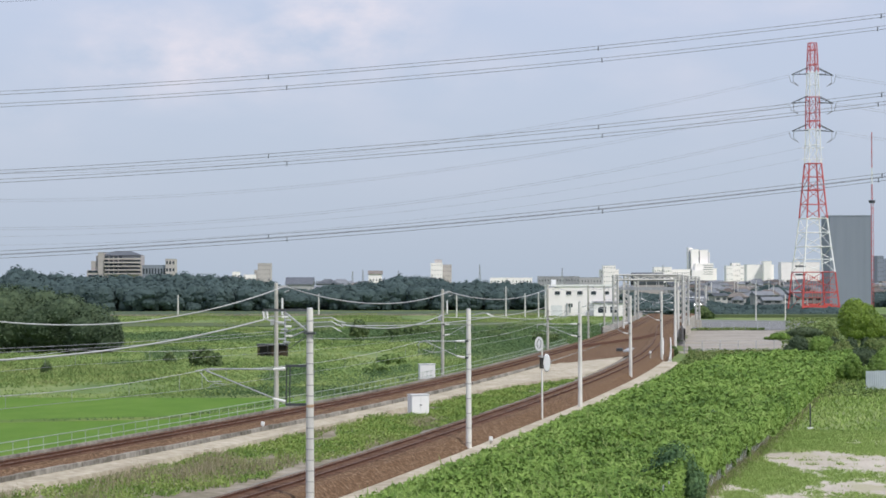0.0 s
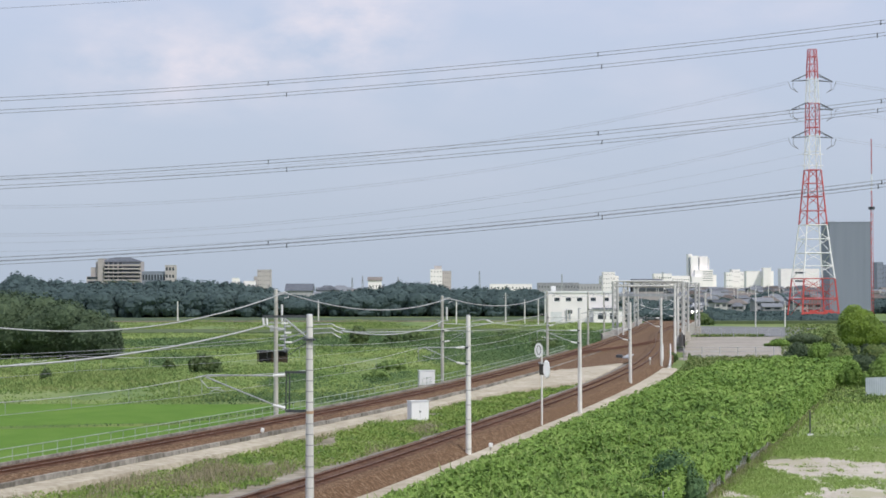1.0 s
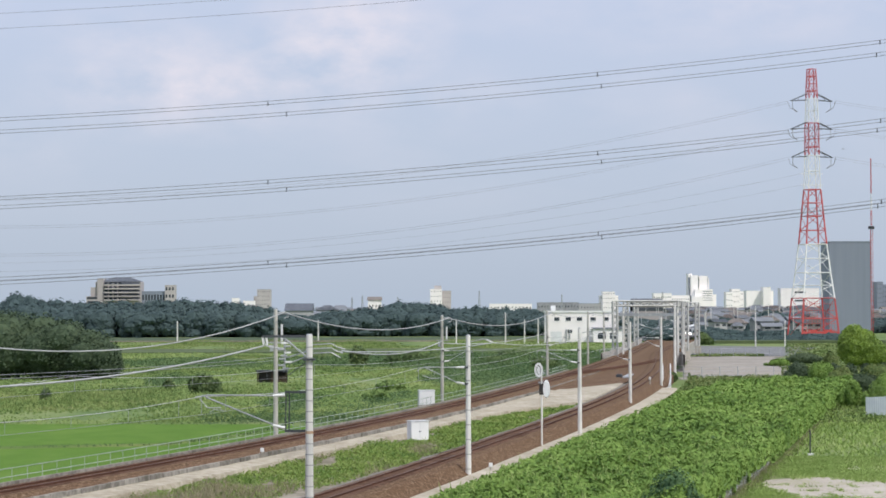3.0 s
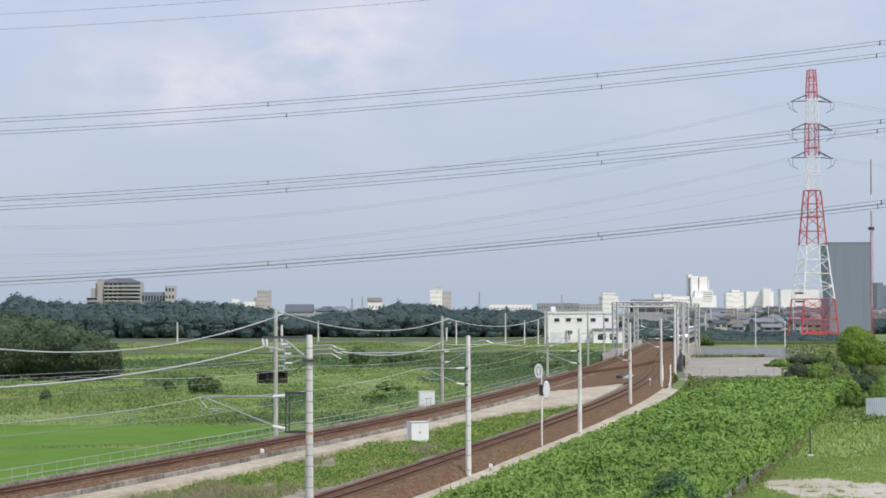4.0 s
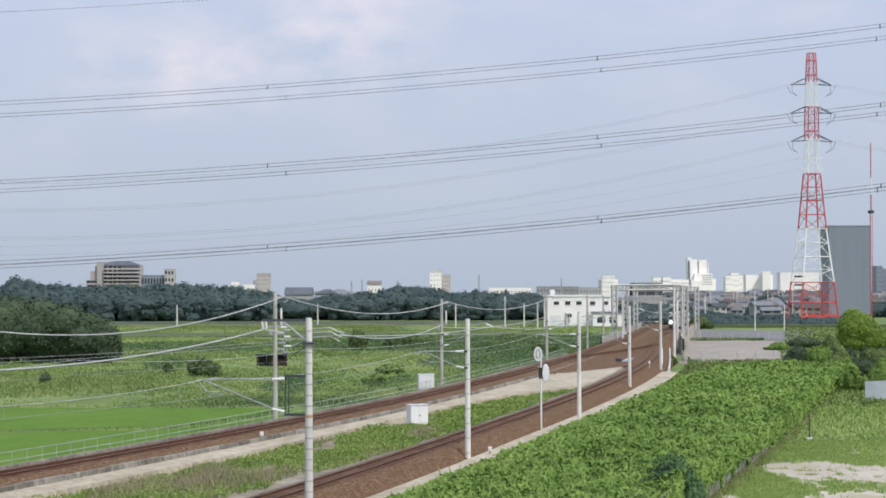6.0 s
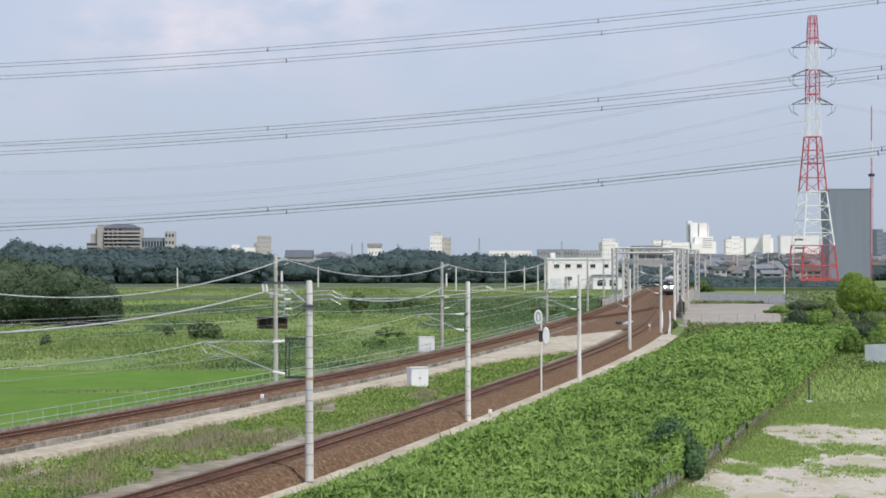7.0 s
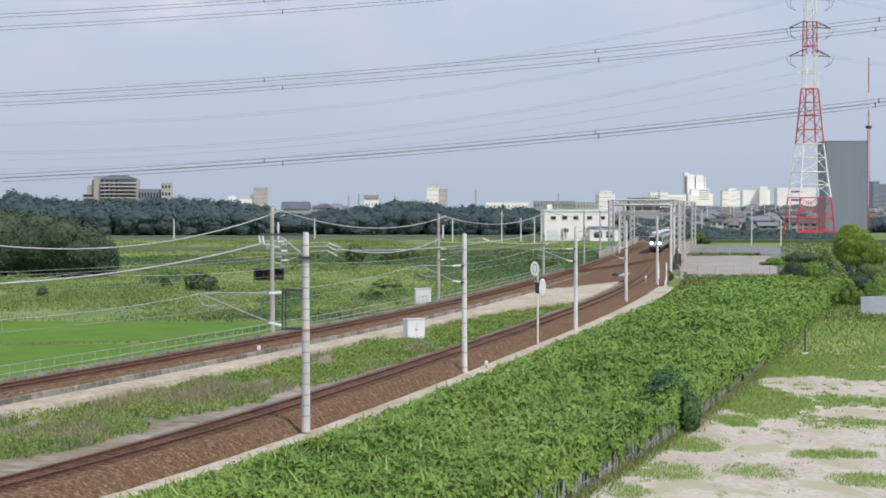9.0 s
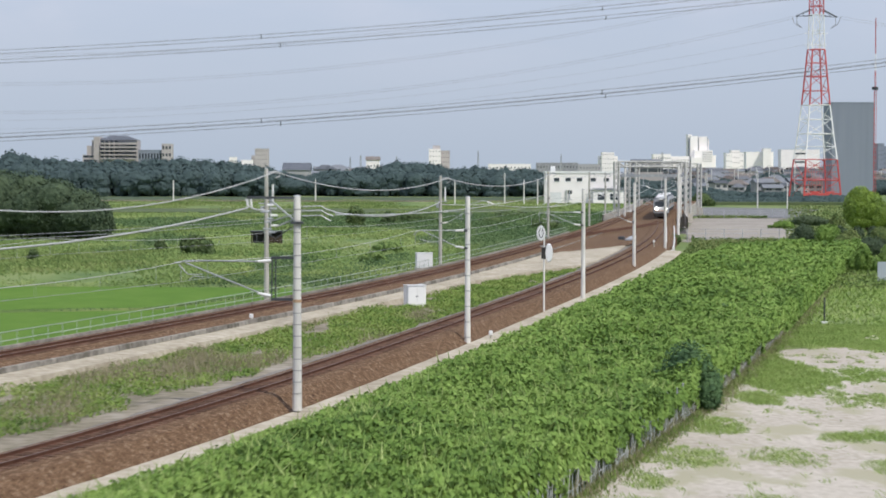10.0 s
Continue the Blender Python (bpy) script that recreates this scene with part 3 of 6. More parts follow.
def build_vines():
    rng = np.random.default_rng(11)
    bm = bmesh.new()
    rows = []
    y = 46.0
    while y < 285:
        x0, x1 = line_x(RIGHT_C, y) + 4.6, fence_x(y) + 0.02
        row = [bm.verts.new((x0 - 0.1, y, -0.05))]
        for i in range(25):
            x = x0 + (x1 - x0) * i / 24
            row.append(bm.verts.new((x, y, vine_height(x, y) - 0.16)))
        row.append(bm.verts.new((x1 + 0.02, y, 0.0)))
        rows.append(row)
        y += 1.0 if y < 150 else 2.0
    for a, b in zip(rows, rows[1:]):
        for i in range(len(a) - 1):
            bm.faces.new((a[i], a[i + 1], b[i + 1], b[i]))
    tagged(part("vine_mound", bm, M_SHADEGROUND), "dark green mound beneath the vine leaves, gap shade in its colour", "undergrowth", kind="stuff")
    pts = []
    for y0, y1, dens in ((61, 100, 125), (100, 140, 72), (140, 190, 36), (190, 286, 14)):
        n = int((y1 - y0) * 21 * dens)
        ys = rng.uniform(y0, y1, n); ts = rng.uniform(0, 1, n)
        for yy, t in zip(ys, ts):
            x0, x1 = line_x(RIGHT_C, yy) + 4.4 + 0.6 * noise.noise(Vector((yy * 0.3, 1.0, 0.0))), fence_x(yy) + 0.2
            x = x0 + (x1 - x0) * t + (rng.uniform(-0.25, 0.1) if t < 0.02 else 0)
            pts.append((x, yy, vine_height(x, yy) + rng.uniform(-0.2, 0.16)))
    pts = np.array(pts)
    stems = pts[rng.choice(len(pts), 9000)]
    tagged(part("grass_stalks", blades("grass_stalks", stems, 0.5, 0.035, rng, 0.5), M_LOTGRASS), "pale grass stalks poking out of the vines", "grass", kind="stuff")
    size = np.interp(pts[:, 1], [60, 120, 285], [0.10, 0.135, 0.26])
    up = np.tile([0.1, -0.25, 1.0], (len(pts), 1))
    tagged(part("vine_leaves", leaves("vine_leaves", pts, size, rng, up), M_KUDZU), "dense bright green creeping vines covering a bank", "vines", kind="stuff")
    # leaves hanging over the fence
    side = []
    for y in rng.uniform(60, 270, 75000):
        if noise.noise(Vector((y * 0.35, 0.0, 1.5))) > -0.22 or rng.uniform() < 0.25:
            h = vine_height(fence_x(y), y)
            low = 0.72 + 0.95 * noise.noise(Vector((y * 0.5, 3.0, 0.0))) if y < 150 else 0.2
            side.append((fence_x(y) + rng.uniform(-0.05, 0.35), y, rng.uniform(min(low, h), h + 0.12)))
    side = np.array(side)
    tagged(part("hanging_vines", leaves("hanging_vines", side, np.interp(side[:, 1], [60, 270], [0.10, 0.25]), rng, np.tile([0.8, -0.5, 0.5], (len(side), 1))), M_KUDZU), "vines hanging over a mesh fence", "vines", kind="stuff")
    # dry and green grass along the foot of the fence
    foot = [(fence_x(y) + 0.1 + abs(rng.normal(0.1, 0.4)), y, 0.0) for y in rng.uniform(60, 210, 9000)]
    tagged(part("fence_foot_grass", blades("fence_foot_grass", foot, 0.26, 0.03, rng), M_DRY), "dry grass along the fence foot", "grass", kind="stuff")
    foot = [(fence_x(y) + 0.25 + abs(rng.normal(0.0, 0.35)), y, 0.0) for y in rng.uniform(60, 180, 9000)]
    tagged(part("fence_foot_weeds", blades("fence_foot_weeds", foot, 0.22, 0.03, rng, 0.6), M_WEED), "green weeds along the fence foot", "grass", kind="stuff")
    stems = [(fence_x(y) + rng.uniform(0.02, 0.25), y, rng.uniform(0.0, 0.35)) for y in rng.uniform(60, 175, 1500)]
    tagged(part("dry_vine_stems", blades("dry_vine_stems", stems, 0.6, 0.018, rng, 0.4), M_DRY), "bare brown vine stems on the fence", "stems", kind="stuff")


def corrugated(bm, n, pitch, h, along):
    """One bent sheet of metal with a little thickness."""
    for off, flip in ((0.0, False), (0.012, True)):
        cols = []
        for i in range(n + 1):
            a, b = i * pitch, 0.02 * (i % 2) + off
            p = (a, b) if along == "X" else (b, a)
            cols.append((bm.verts.new((*p, 0.03)), bm.verts.new((*p, h))))
        for c, d in zip(cols, cols[1:]):
            f = (c[0], d[0], d[1], c[1])
            bm.faces.new(f[::-1] if flip else f)
    bmesh.ops.remove_doubles(bm, verts=bm.verts[:], dist=0.0001)


def build_vine_fence():
    """Old slat fence, blue-grey, mostly hidden by the vines."""
    fence = thing("net_fence", 0, 0, 0, "old blue-grey slat fence overgrown by vines", "fence")
    y, rng = 62.0, random.Random(8)
    post = bpy.data.meshes.new("post")
    bm = rodded((0, 0, 0), (0, 0, 1.7), 0.04, None, 6); bm.to_mesh(post); bm.free(); post.materials.append(M_STEEL)
    slat = bpy.data.meshes.new("slat")
    bm = boxed(-0.012, 0.012, -0.045, 0.045, -0.2, 1.25, bevel=0.006)
    bm.to_mesh(slat); bm.free(); slat.materials.append(M_SHEET)
    while y < 205:
        o = new("post", post); o.parent = fence; o.matrix_basis = pose(fence_x(y) + 0.1, y, 0, 0, rng.uniform(-3, 3), 0)
        y += 2.0
    for y0, y1, step, share in ((64, 126, 0.19, 0.62), (126, 200, 0.4, 0.5)):
        y = y0
        while y < y1:
            if rng.random() < share:
                a = math.degrees(math.atan2(fence_x(y + 1) - fence_x(y), 1))
                o = new("slat", slat); o.parent = fence
                o.matrix_basis = pose(fence_x(y) + 0.2, y, rng.uniform(-0.35, 0.05), rng.uniform(-4, 4), rng.uniform(-5, 5), -a)
            y += step
    for zz in (0.35, 0.95):
        part("rail", tube([(fence_x(v) + 0.17, v, zz) for v in range(64, 202, 3)], 0.025, 5), M_STEEL, fence)


build_vines()
build_vine_fence()


def scatter(rng, n, inside, x0, x1, y0, y1):
    out = []
    while len(out) < n:
        x, y = rng.uniform(x0, x1), rng.uniform(y0, y1)
        if inside(x, y):
            out.append((x, y))
    return out


def build_weeds():
    rng = np.random.default_rng(5)
    # strip between the tracks: leafy weeds along the path, dry stalks amid them, bare soil by the ballast
    low, dry, tall = [], [], []
    for y in 55 * (250 / 55) ** rng.uniform(0, 1, 100000):
        a = right_at(y, -3.1)[0]
        b = left_at(y, 4.3 + 0.7 * noise.noise(Vector((y * 0.25, 0, 8))))[0]
        if a <= b:
            continue
        t = rng.uniform(0, 1)
        x = b + (a - b) * t
        clump = noise.noise(Vector((x * 0.4, y * 0.14, 0.0))) + 0.5 * noise.noise(Vector((x * 1.1, y * 0.5, 4.0)))
        if t < wedge_share(y) or (176 < y < 190 and t < 0.25):
            continue
        edge = 0.74 + 0.22 * smooth(92, 150, y) + 0.12 * clump
        if t > edge or clump < -0.42 + rng.uniform(-0.2, 0.15):
            continue
        brown = noise.noise(Vector((x * 0.25, y * 0.06, 21.0))) + 0.25 * smooth(80, 100, y) * smooth(165, 130, y) - 0.5 * smooth(170, 200, y)
        h = 0.22 + 0.42 * max(clump + 0.15, 0)
        if brown > 0.44 + rng.uniform(-0.25, 0.25):
            dry.append((x, y, 0.12, h + 0.18))
        else:
            low.append((x, y, 0.12 + rng.uniform(0, 1) * h, h))
            if rng.uniform() < 0.2:
                tall.append((x, y, 0.12, h + 0.15))
    low, dry, tall = np.array(low), np.array(dry), np.array(tall)
    tagged(part("weed_leaves", leaves("weed_leaves", low[:, :3], np.interp(low[:, 1], [60, 250], [0.065, 0.12]), rng, np.tile([0.0, -0.2, 0.7], (len(low), 1))), M_WEED), "leafy green weeds between the tracks", "weeds", kind="stuff")
    tagged(part("weeds", blades("weeds", tall[:, :3], tall[:, 3], 0.03, rng, 0.35), M_WEED), "tall green grass between the tracks", "weeds", kind="stuff")
    tagged(part("dry_grass", blades("dry_grass", dry[:, :3], dry[:, 3], 0.026, rng, 0.3), M_DRY), "dry brownish grass stalks between the tracks", "grass", kind="stuff")
    bm = bmesh.new()
    rows = []
    for i in range(106):
        y = 52 + i * 2.0
        a, b = right_at(y, -3.0)[0], left_at(y, 3.9)[0]
        rows.append([bm.verts.new((b + (a - b) * k / 6, y, 0.13 + 0.08 * noise.noise(Vector((k * 0.9, y * 0.2, 2))))) for k in range(7)])
    for a, b in zip(rows, rows[1:]):
        for i in range(6):
            bm.faces.new((a[i], a[i + 1], b[i + 1], b[i]))
    tagged(part("middle_strip", bm, M_STRIP), "dry weedy soil between the two tracks", "ground", kind="structure")
    # drifts of grass over the sandy lot: middle, half sizes, density
    drifts = ((18.2, 124, 2.7, 11, 1.2), (15.5, 111, 1.1, 3, 1.1), (9.4, 89.6, 1.5, 3, 0.9), (7.3, 83.5, 0.9, 2.2, 1.0), (11.9, 100, 1.2, 3, 0.9), (17.6, 96, 1.9, 2, 0.9), (17.4, 86.7, 1.5, 2.4, 1.0),
              (13.3, 89.6, 1.5, 2.8, 0.65), (23.5, 122.6, 2.8, 4, 0.6), (21.5, 109.8, 2.4, 3.5, 0.5), (20, 78, 3, 2, 0.6), (12, 76, 2, 1.6, 0.6), (10.8, 79, 1.2, 1.2, 0.6))
    pts = []
    n_try = 0
    while len(pts) < 110000 and n_try < 600000:
        n_try += 1
        y = rng.uniform(66, 160); x = rng.uniform(fence_x(y) + 0.3, 0.225 * y + 1)
        k = -0.12 + 0.30 * noise.noise(Vector((x * 0.5, y * 0.22, 5.0))) + 0.42 * noise.noise(Vector((x * 1.5, y * 0.7, 9.0))) + 0.12 * smooth(1.5, 0.3, x - fence_x(y))
        for cx, cy, rx, ry, d in drifts:
            q = ((x - cx) / rx) ** 2 + ((y - cy) / ry) ** 2
            if q < 1.6:
                k += d * max(0, 1 - q / 1.6)
        k += 1.3 * smooth(136, 148, y + 5 * noise.noise(Vector((x * 0.2, 3, 1)))) - 0.9 * smooth(1.5, 0.4, ((x - 30) / 3.2) ** 2 + ((y - 150) / 5) ** 2)
        if k > rng.uniform(0.0, 0.9):
            pts.append((x, y, 0.02))
    pts = np.array(pts)
    tagged(part("lot_grass", blades("lot_grass", pts, np.interp(pts[:, 1], [70, 130, 178], [0.11, 0.15, 0.17]), np.interp(pts[:, 1], [70, 178], [0.014, 0.035]), rng, 0.7), M_LOTGRASS), "fresh grass drifts spreading over the sandy lot", "grass", kind="stuff")
    # grass verge beyond the lot
    pts = []
    for x, y in scatter(rng, 50000, lambda x, y: x > fence_x(y) + 0.3, 22, 90, 150, 262):
        pts.append((x, y, 0.0))
    pts = np.array(pts)
    tagged(part("verge_grass", blades("verge_grass", pts, np.interp(pts[:, 1], [150, 200, 262], [0.22, 0.32, 0.6]), 0.08, rng, 0.5), M_LOTGRASS), "green grass verge beyond the lot", "grass", kind="stuff")


M_STRIP = material("dry_weedy_soil", [(0.16, 0.15, 0.10), (0.25, 0.22, 0.17), (0.34, 0.31, 0.26)], 0.95, scale=1.2, scale2=0.15, bump=0.04)
build_weeds()


def build_bund():
    rng = np.random.default_rng(12)
    line = [(-60, 170.5), (-36.06, 172.0), (-23.25, 176.0), (-17.98, 190.0), (-15.49, 204.0)]
    bund = tagged(part("paddy_bund", tube([(x, y, 0.02) for x, y in line], 0.22, 6), M_FIELD), "low grassy bund between rice paddies", "bund", kind="structure")
    pts = []
    for (ax, ay), (bx, by) in zip(line, line[1:]):
        for t in rng.uniform(0, 1, 420):
            pts.append((ax + (bx - ax) * t + rng.normal(0, 0.15), ay + (by - ay) * t + rng.normal(0, 0.15), 0.1))
    tagged(part("bund_grass", blades("bund_grass", np.array(pts), 0.2, 0.05, rng), M_RANK), "grass along a paddy bund", "grass", kind="stuff")


build_bund()


def field_drift(x, y):
    """How rank the growth is: dark weed belts lie across the fallow fields."""
    n = noise.noise(Vector((x * 0.035, y * 0.013, 14.0))) + 0.45 * noise.noise(Vector((x * 0.13, y * 0.05, 2.0)))
    belt = 0.75 * smooth(395, 415, y) * smooth(500, 470, y) + 0.85 * smooth(290, 330, y) * smooth(-0.03, 0.012, x / y) + 0.35 * smooth(222, 210, y)
    return n - 0.1 + belt - 0.9 * smooth(530, 560, y)


def build_field_clumps():
    """Leafy weeds in drifts over the fallow fields, dark and rank in belts."""
    rng = np.random.default_rng(16)
    pts, dark = [], []
    while len(pts) + len(dark) < 170000:
        y = 208 * (760 / 208) ** rng.uniform()
        x = rng.uniform(-0.24, 0.1) * y
        if x > line_x(LEFT_C, y) - 3.7:
            continue
        c = field_drift(x, y)
        fine = noise.noise(Vector((x * 0.5, y * 0.2, 7.0)))
        if c > 0.38 + rng.uniform(-0.08, 0.08):
            dark.append((x, y, rng.uniform(0, 0.55 + 0.6 * c + 0.5 * fine)))
        elif c + 0.6 * fine > rng.uniform(-0.4, 0.4):
            pts.append((x, y, rng.uniform(0, max(0.15, 0.35 + 0.5 * c + 0.5 * fine))))
    for name, p, m, what in (("field_weeds", pts, M_FIELDLEAF, "leafy green weeds in drifts over fallow fields"), ("rank_weeds", dark, M_RANK, "dark rank weeds in belts across the fields")):
        p = np.array(p)
        tagged(part(name, leaves(name, p, np.interp(p[:, 1], [208, 760], [0.10, 0.26]), rng, np.tile([0.0, -0.25, 0.7], (len(p), 1)), 0.5), m), what, "weeds", kind="stuff")


M_FIELDLEAF = material("field_weed_leaves", [(0.125, 0.200, 0.068), (0.180, 0.265, 0.088), (0.255, 0.335, 0.115), (0.335, 0.380, 0.160)], 0.8, scale=0.09, scale2=0.02, island=0.16, spread=(0.36, 0.66), thin=0.15)
build_field_clumps()


def build_scrub():
    """Rank weeds between the vines and the yard, and along the levee."""
    rng = np.random.default_rng(17)
    pts = []
    for y0, y1, u0, u1, n, h in ((284, 338, 0.103, 0.20, 9000, 1.3), (338, 420, 0.158, 0.21, 3500, 0.5), (507, 528, 0.118, 0.150, 1800, 0.5), (205, 300, 0.165, 0.24, 9000, 1.0), (420, 690, 0.160, 0.215, 6000, 0.22), (285, 345, 0.10, 0.165, 6000, 1.0)):
        for _ in range(n):
            y = rng.uniform(y0, y1); x = rng.uniform(u0, u1) * y
            k = 0.5 + 0.8 * noise.noise(Vector((x * 0.2, y * 0.08, 1.0)))
            if x > right_at(y, 5.0)[0] and x > fence_x(y) * (y < 285):
                pts.append((x, y, rng.uniform(0, max(0.15, h * k))))
    p = np.array(pts)
    tagged(part("scrub", leaves("scrub", p, np.interp(p[:, 1], [205, 712], [0.14, 0.34]), rng), M_SCRUB), "rank weeds and scrub round the gravel yard", "scrub", kind="stuff")


M_SCRUB = material("rank_weed_leaves", [(0.085, 0.135, 0.050), (0.130, 0.190, 0.064), (0.190, 0.240, 0.085), (0.270, 0.285, 0.130)], 0.8, scale=0.2, scale2=0.06, island=0.25, spread=(0.32, 0.7), thin=0.15)
build_scrub()


def build_field_grass():
    """Tall rough grass of the left fields, in drifts."""
    rng = np.random.default_rng(6)
    pts, hs, ws = [], [], []
    while len(pts) < 110000:
        y = 150 * (800 / 150) ** rng.uniform()
        x = rng.uniform(-0.24, 0.1) * y
        if x > line_x(LEFT_C, y) - 3.7:
            continue
        if y < 213:
            continue
        c = noise.noise(Vector((x * 0.05, y * 0.016, 4.0)))
        if rng.uniform() > 0.5 + 1.6 * c or field_drift(x, y) > 0.38:
            continue
        pts.append((x, y, -0.05)); hs.append((0.25 + 0.5 * max(c, 0)) * rng.uniform(0.5, 1.2)); ws.append(0.03 + y * 0.0006)
    tagged(part("rough_grass", blades("rough_grass", np.array(pts), np.array(hs), np.array(ws), rng, 0.3), M_REED), "tall rough grass and weeds over fallow fields", "grass", kind="stuff")


build_field_grass()


# ---- overhead line poles ----
M_POLEOLD = material("old_beige_concrete", [(0.38, 0.37, 0.335), (0.48, 0.465, 0.425), (0.56, 0.545, 0.505)], 0.8, scale=2.5, scale2=0.5, stretch=(1, 1, 0.3), obj=0.15)


def catenary_pole(x, y, z, h, reach=3.0, arm=None, rz=0.0, r=0.19, label="tapered concrete railway pole carrying a steel cantilever", side=-1, drop=0.0, feeder=True, bands=0, mat=None):
    p = thing("overhead_line_pole", x, y, z, label, "pole", "overhead line poles", rz)
    part("pole", rodded((0, 0, -0.3), (0, 0, h), r, r * 0.74, 14), mat or M_POLE, p)
    part("cap", rodded((0, 0, h), (0, 0, h + 0.06), r * 0.76, r * 0.5, 12), M_STEEL, p)
    for k in range(bands):
        zz = h * (0.05 + 0.94 * k / bands)
        rr = r * (1 - 0.26 * zz / h)
        part("band", rodded((0, 0, zz), (0, 0, zz + 0.05), rr + 0.012, rr + 0.012, 14), M_BAND, p, "thin grey steel band")
    if arm:
        top, low = arm
        s = side
        a0 = s * (r + 0.05 + drop)
        tip = s * (reach + drop)
        c = part("cantilever", tube([(a0 + s * 0.5, 0, top), (tip * 0.9, 0, top + 0.02), (tip, 0, top - 0.12), (tip - s * -0.12, 0, top - 0.3)], 0.035, 6), M_STEEL, p, "galvanised steel tube arm")
        part("stay_tube", rodded((a0 + s * 0.5, 0, low + 0.1), (tip * 0.86, 0, top - 0.02), 0.03, None, 6), M_STEEL, c)
        part("steady_arm", tube([(tip * 0.92, 0, top - 0.55), (tip * 0.72, 0, top - 0.75), (tip * 0.55, 0, top - 0.72)], 0.022, 5), M_STEEL, c)
        part("dropper", rodded((tip * 0.72, 0, top - 0.75), (tip * 0.66, 0, top - 0.22), 0.015, None, 5), M_STEEL, c)
        for zz, ze in ((top, top), (low, low + 0.1)):
            part("insulator", rodded((a0, 0, zz), (a0 + s * 0.55, 0, ze), 0.085, 0.06, 8), M_INSUL, c, "white ribbed porcelain insulator")
            part("clamp", boxed(s * r * 0.6 - 0.12, s * r * 0.6 + 0.12, -0.24, 0.24, zz - 0.06, zz + 0.06), M_DARKSTEEL, p)
    if feeder:
        f = part("feeder_arm", tube([(0.1, 0, h - 0.45), (0.95, 0, h - 0.25), (1.35, 0, h - 0.30), (1.7, 0, h - 0.5)], 0.03, 6), M_STEEL, p)
        part("insulator", rodded((1.25, 0, h - 0.3), (1.7, 0, h - 0.48), 0.06, 0.04, 8), M_INSUL, f)
    return p


R_POLES = []
for (x, y, z, h, reach, top, low) in (
        (1.45, 143.0, 0.0, 9.5, 3.36, 7.34, 6.23),
        (11.96, 190.4, 0.05, 9.5, 3.81, 7.54, 6.42),
        (20.97, 242.0, 0.1, 9.7, 3.4, 6.6, 5.4),
        (29.3, 289.0, 0.6, 9.5, 3.4, 6.8, 5.6),
        (37.2, 345.0, 1.1, 10.8, 3.4, 7.0, 5.8)):
    R_POLES.append((x, y, z, h))
    catenary_pole(x, y, z, h, reach, (top, low), heading(RIGHT_C, y) * 0.4, r=0.2 if y < 300 else 0.24, bands=9 if y < 150 else 0)


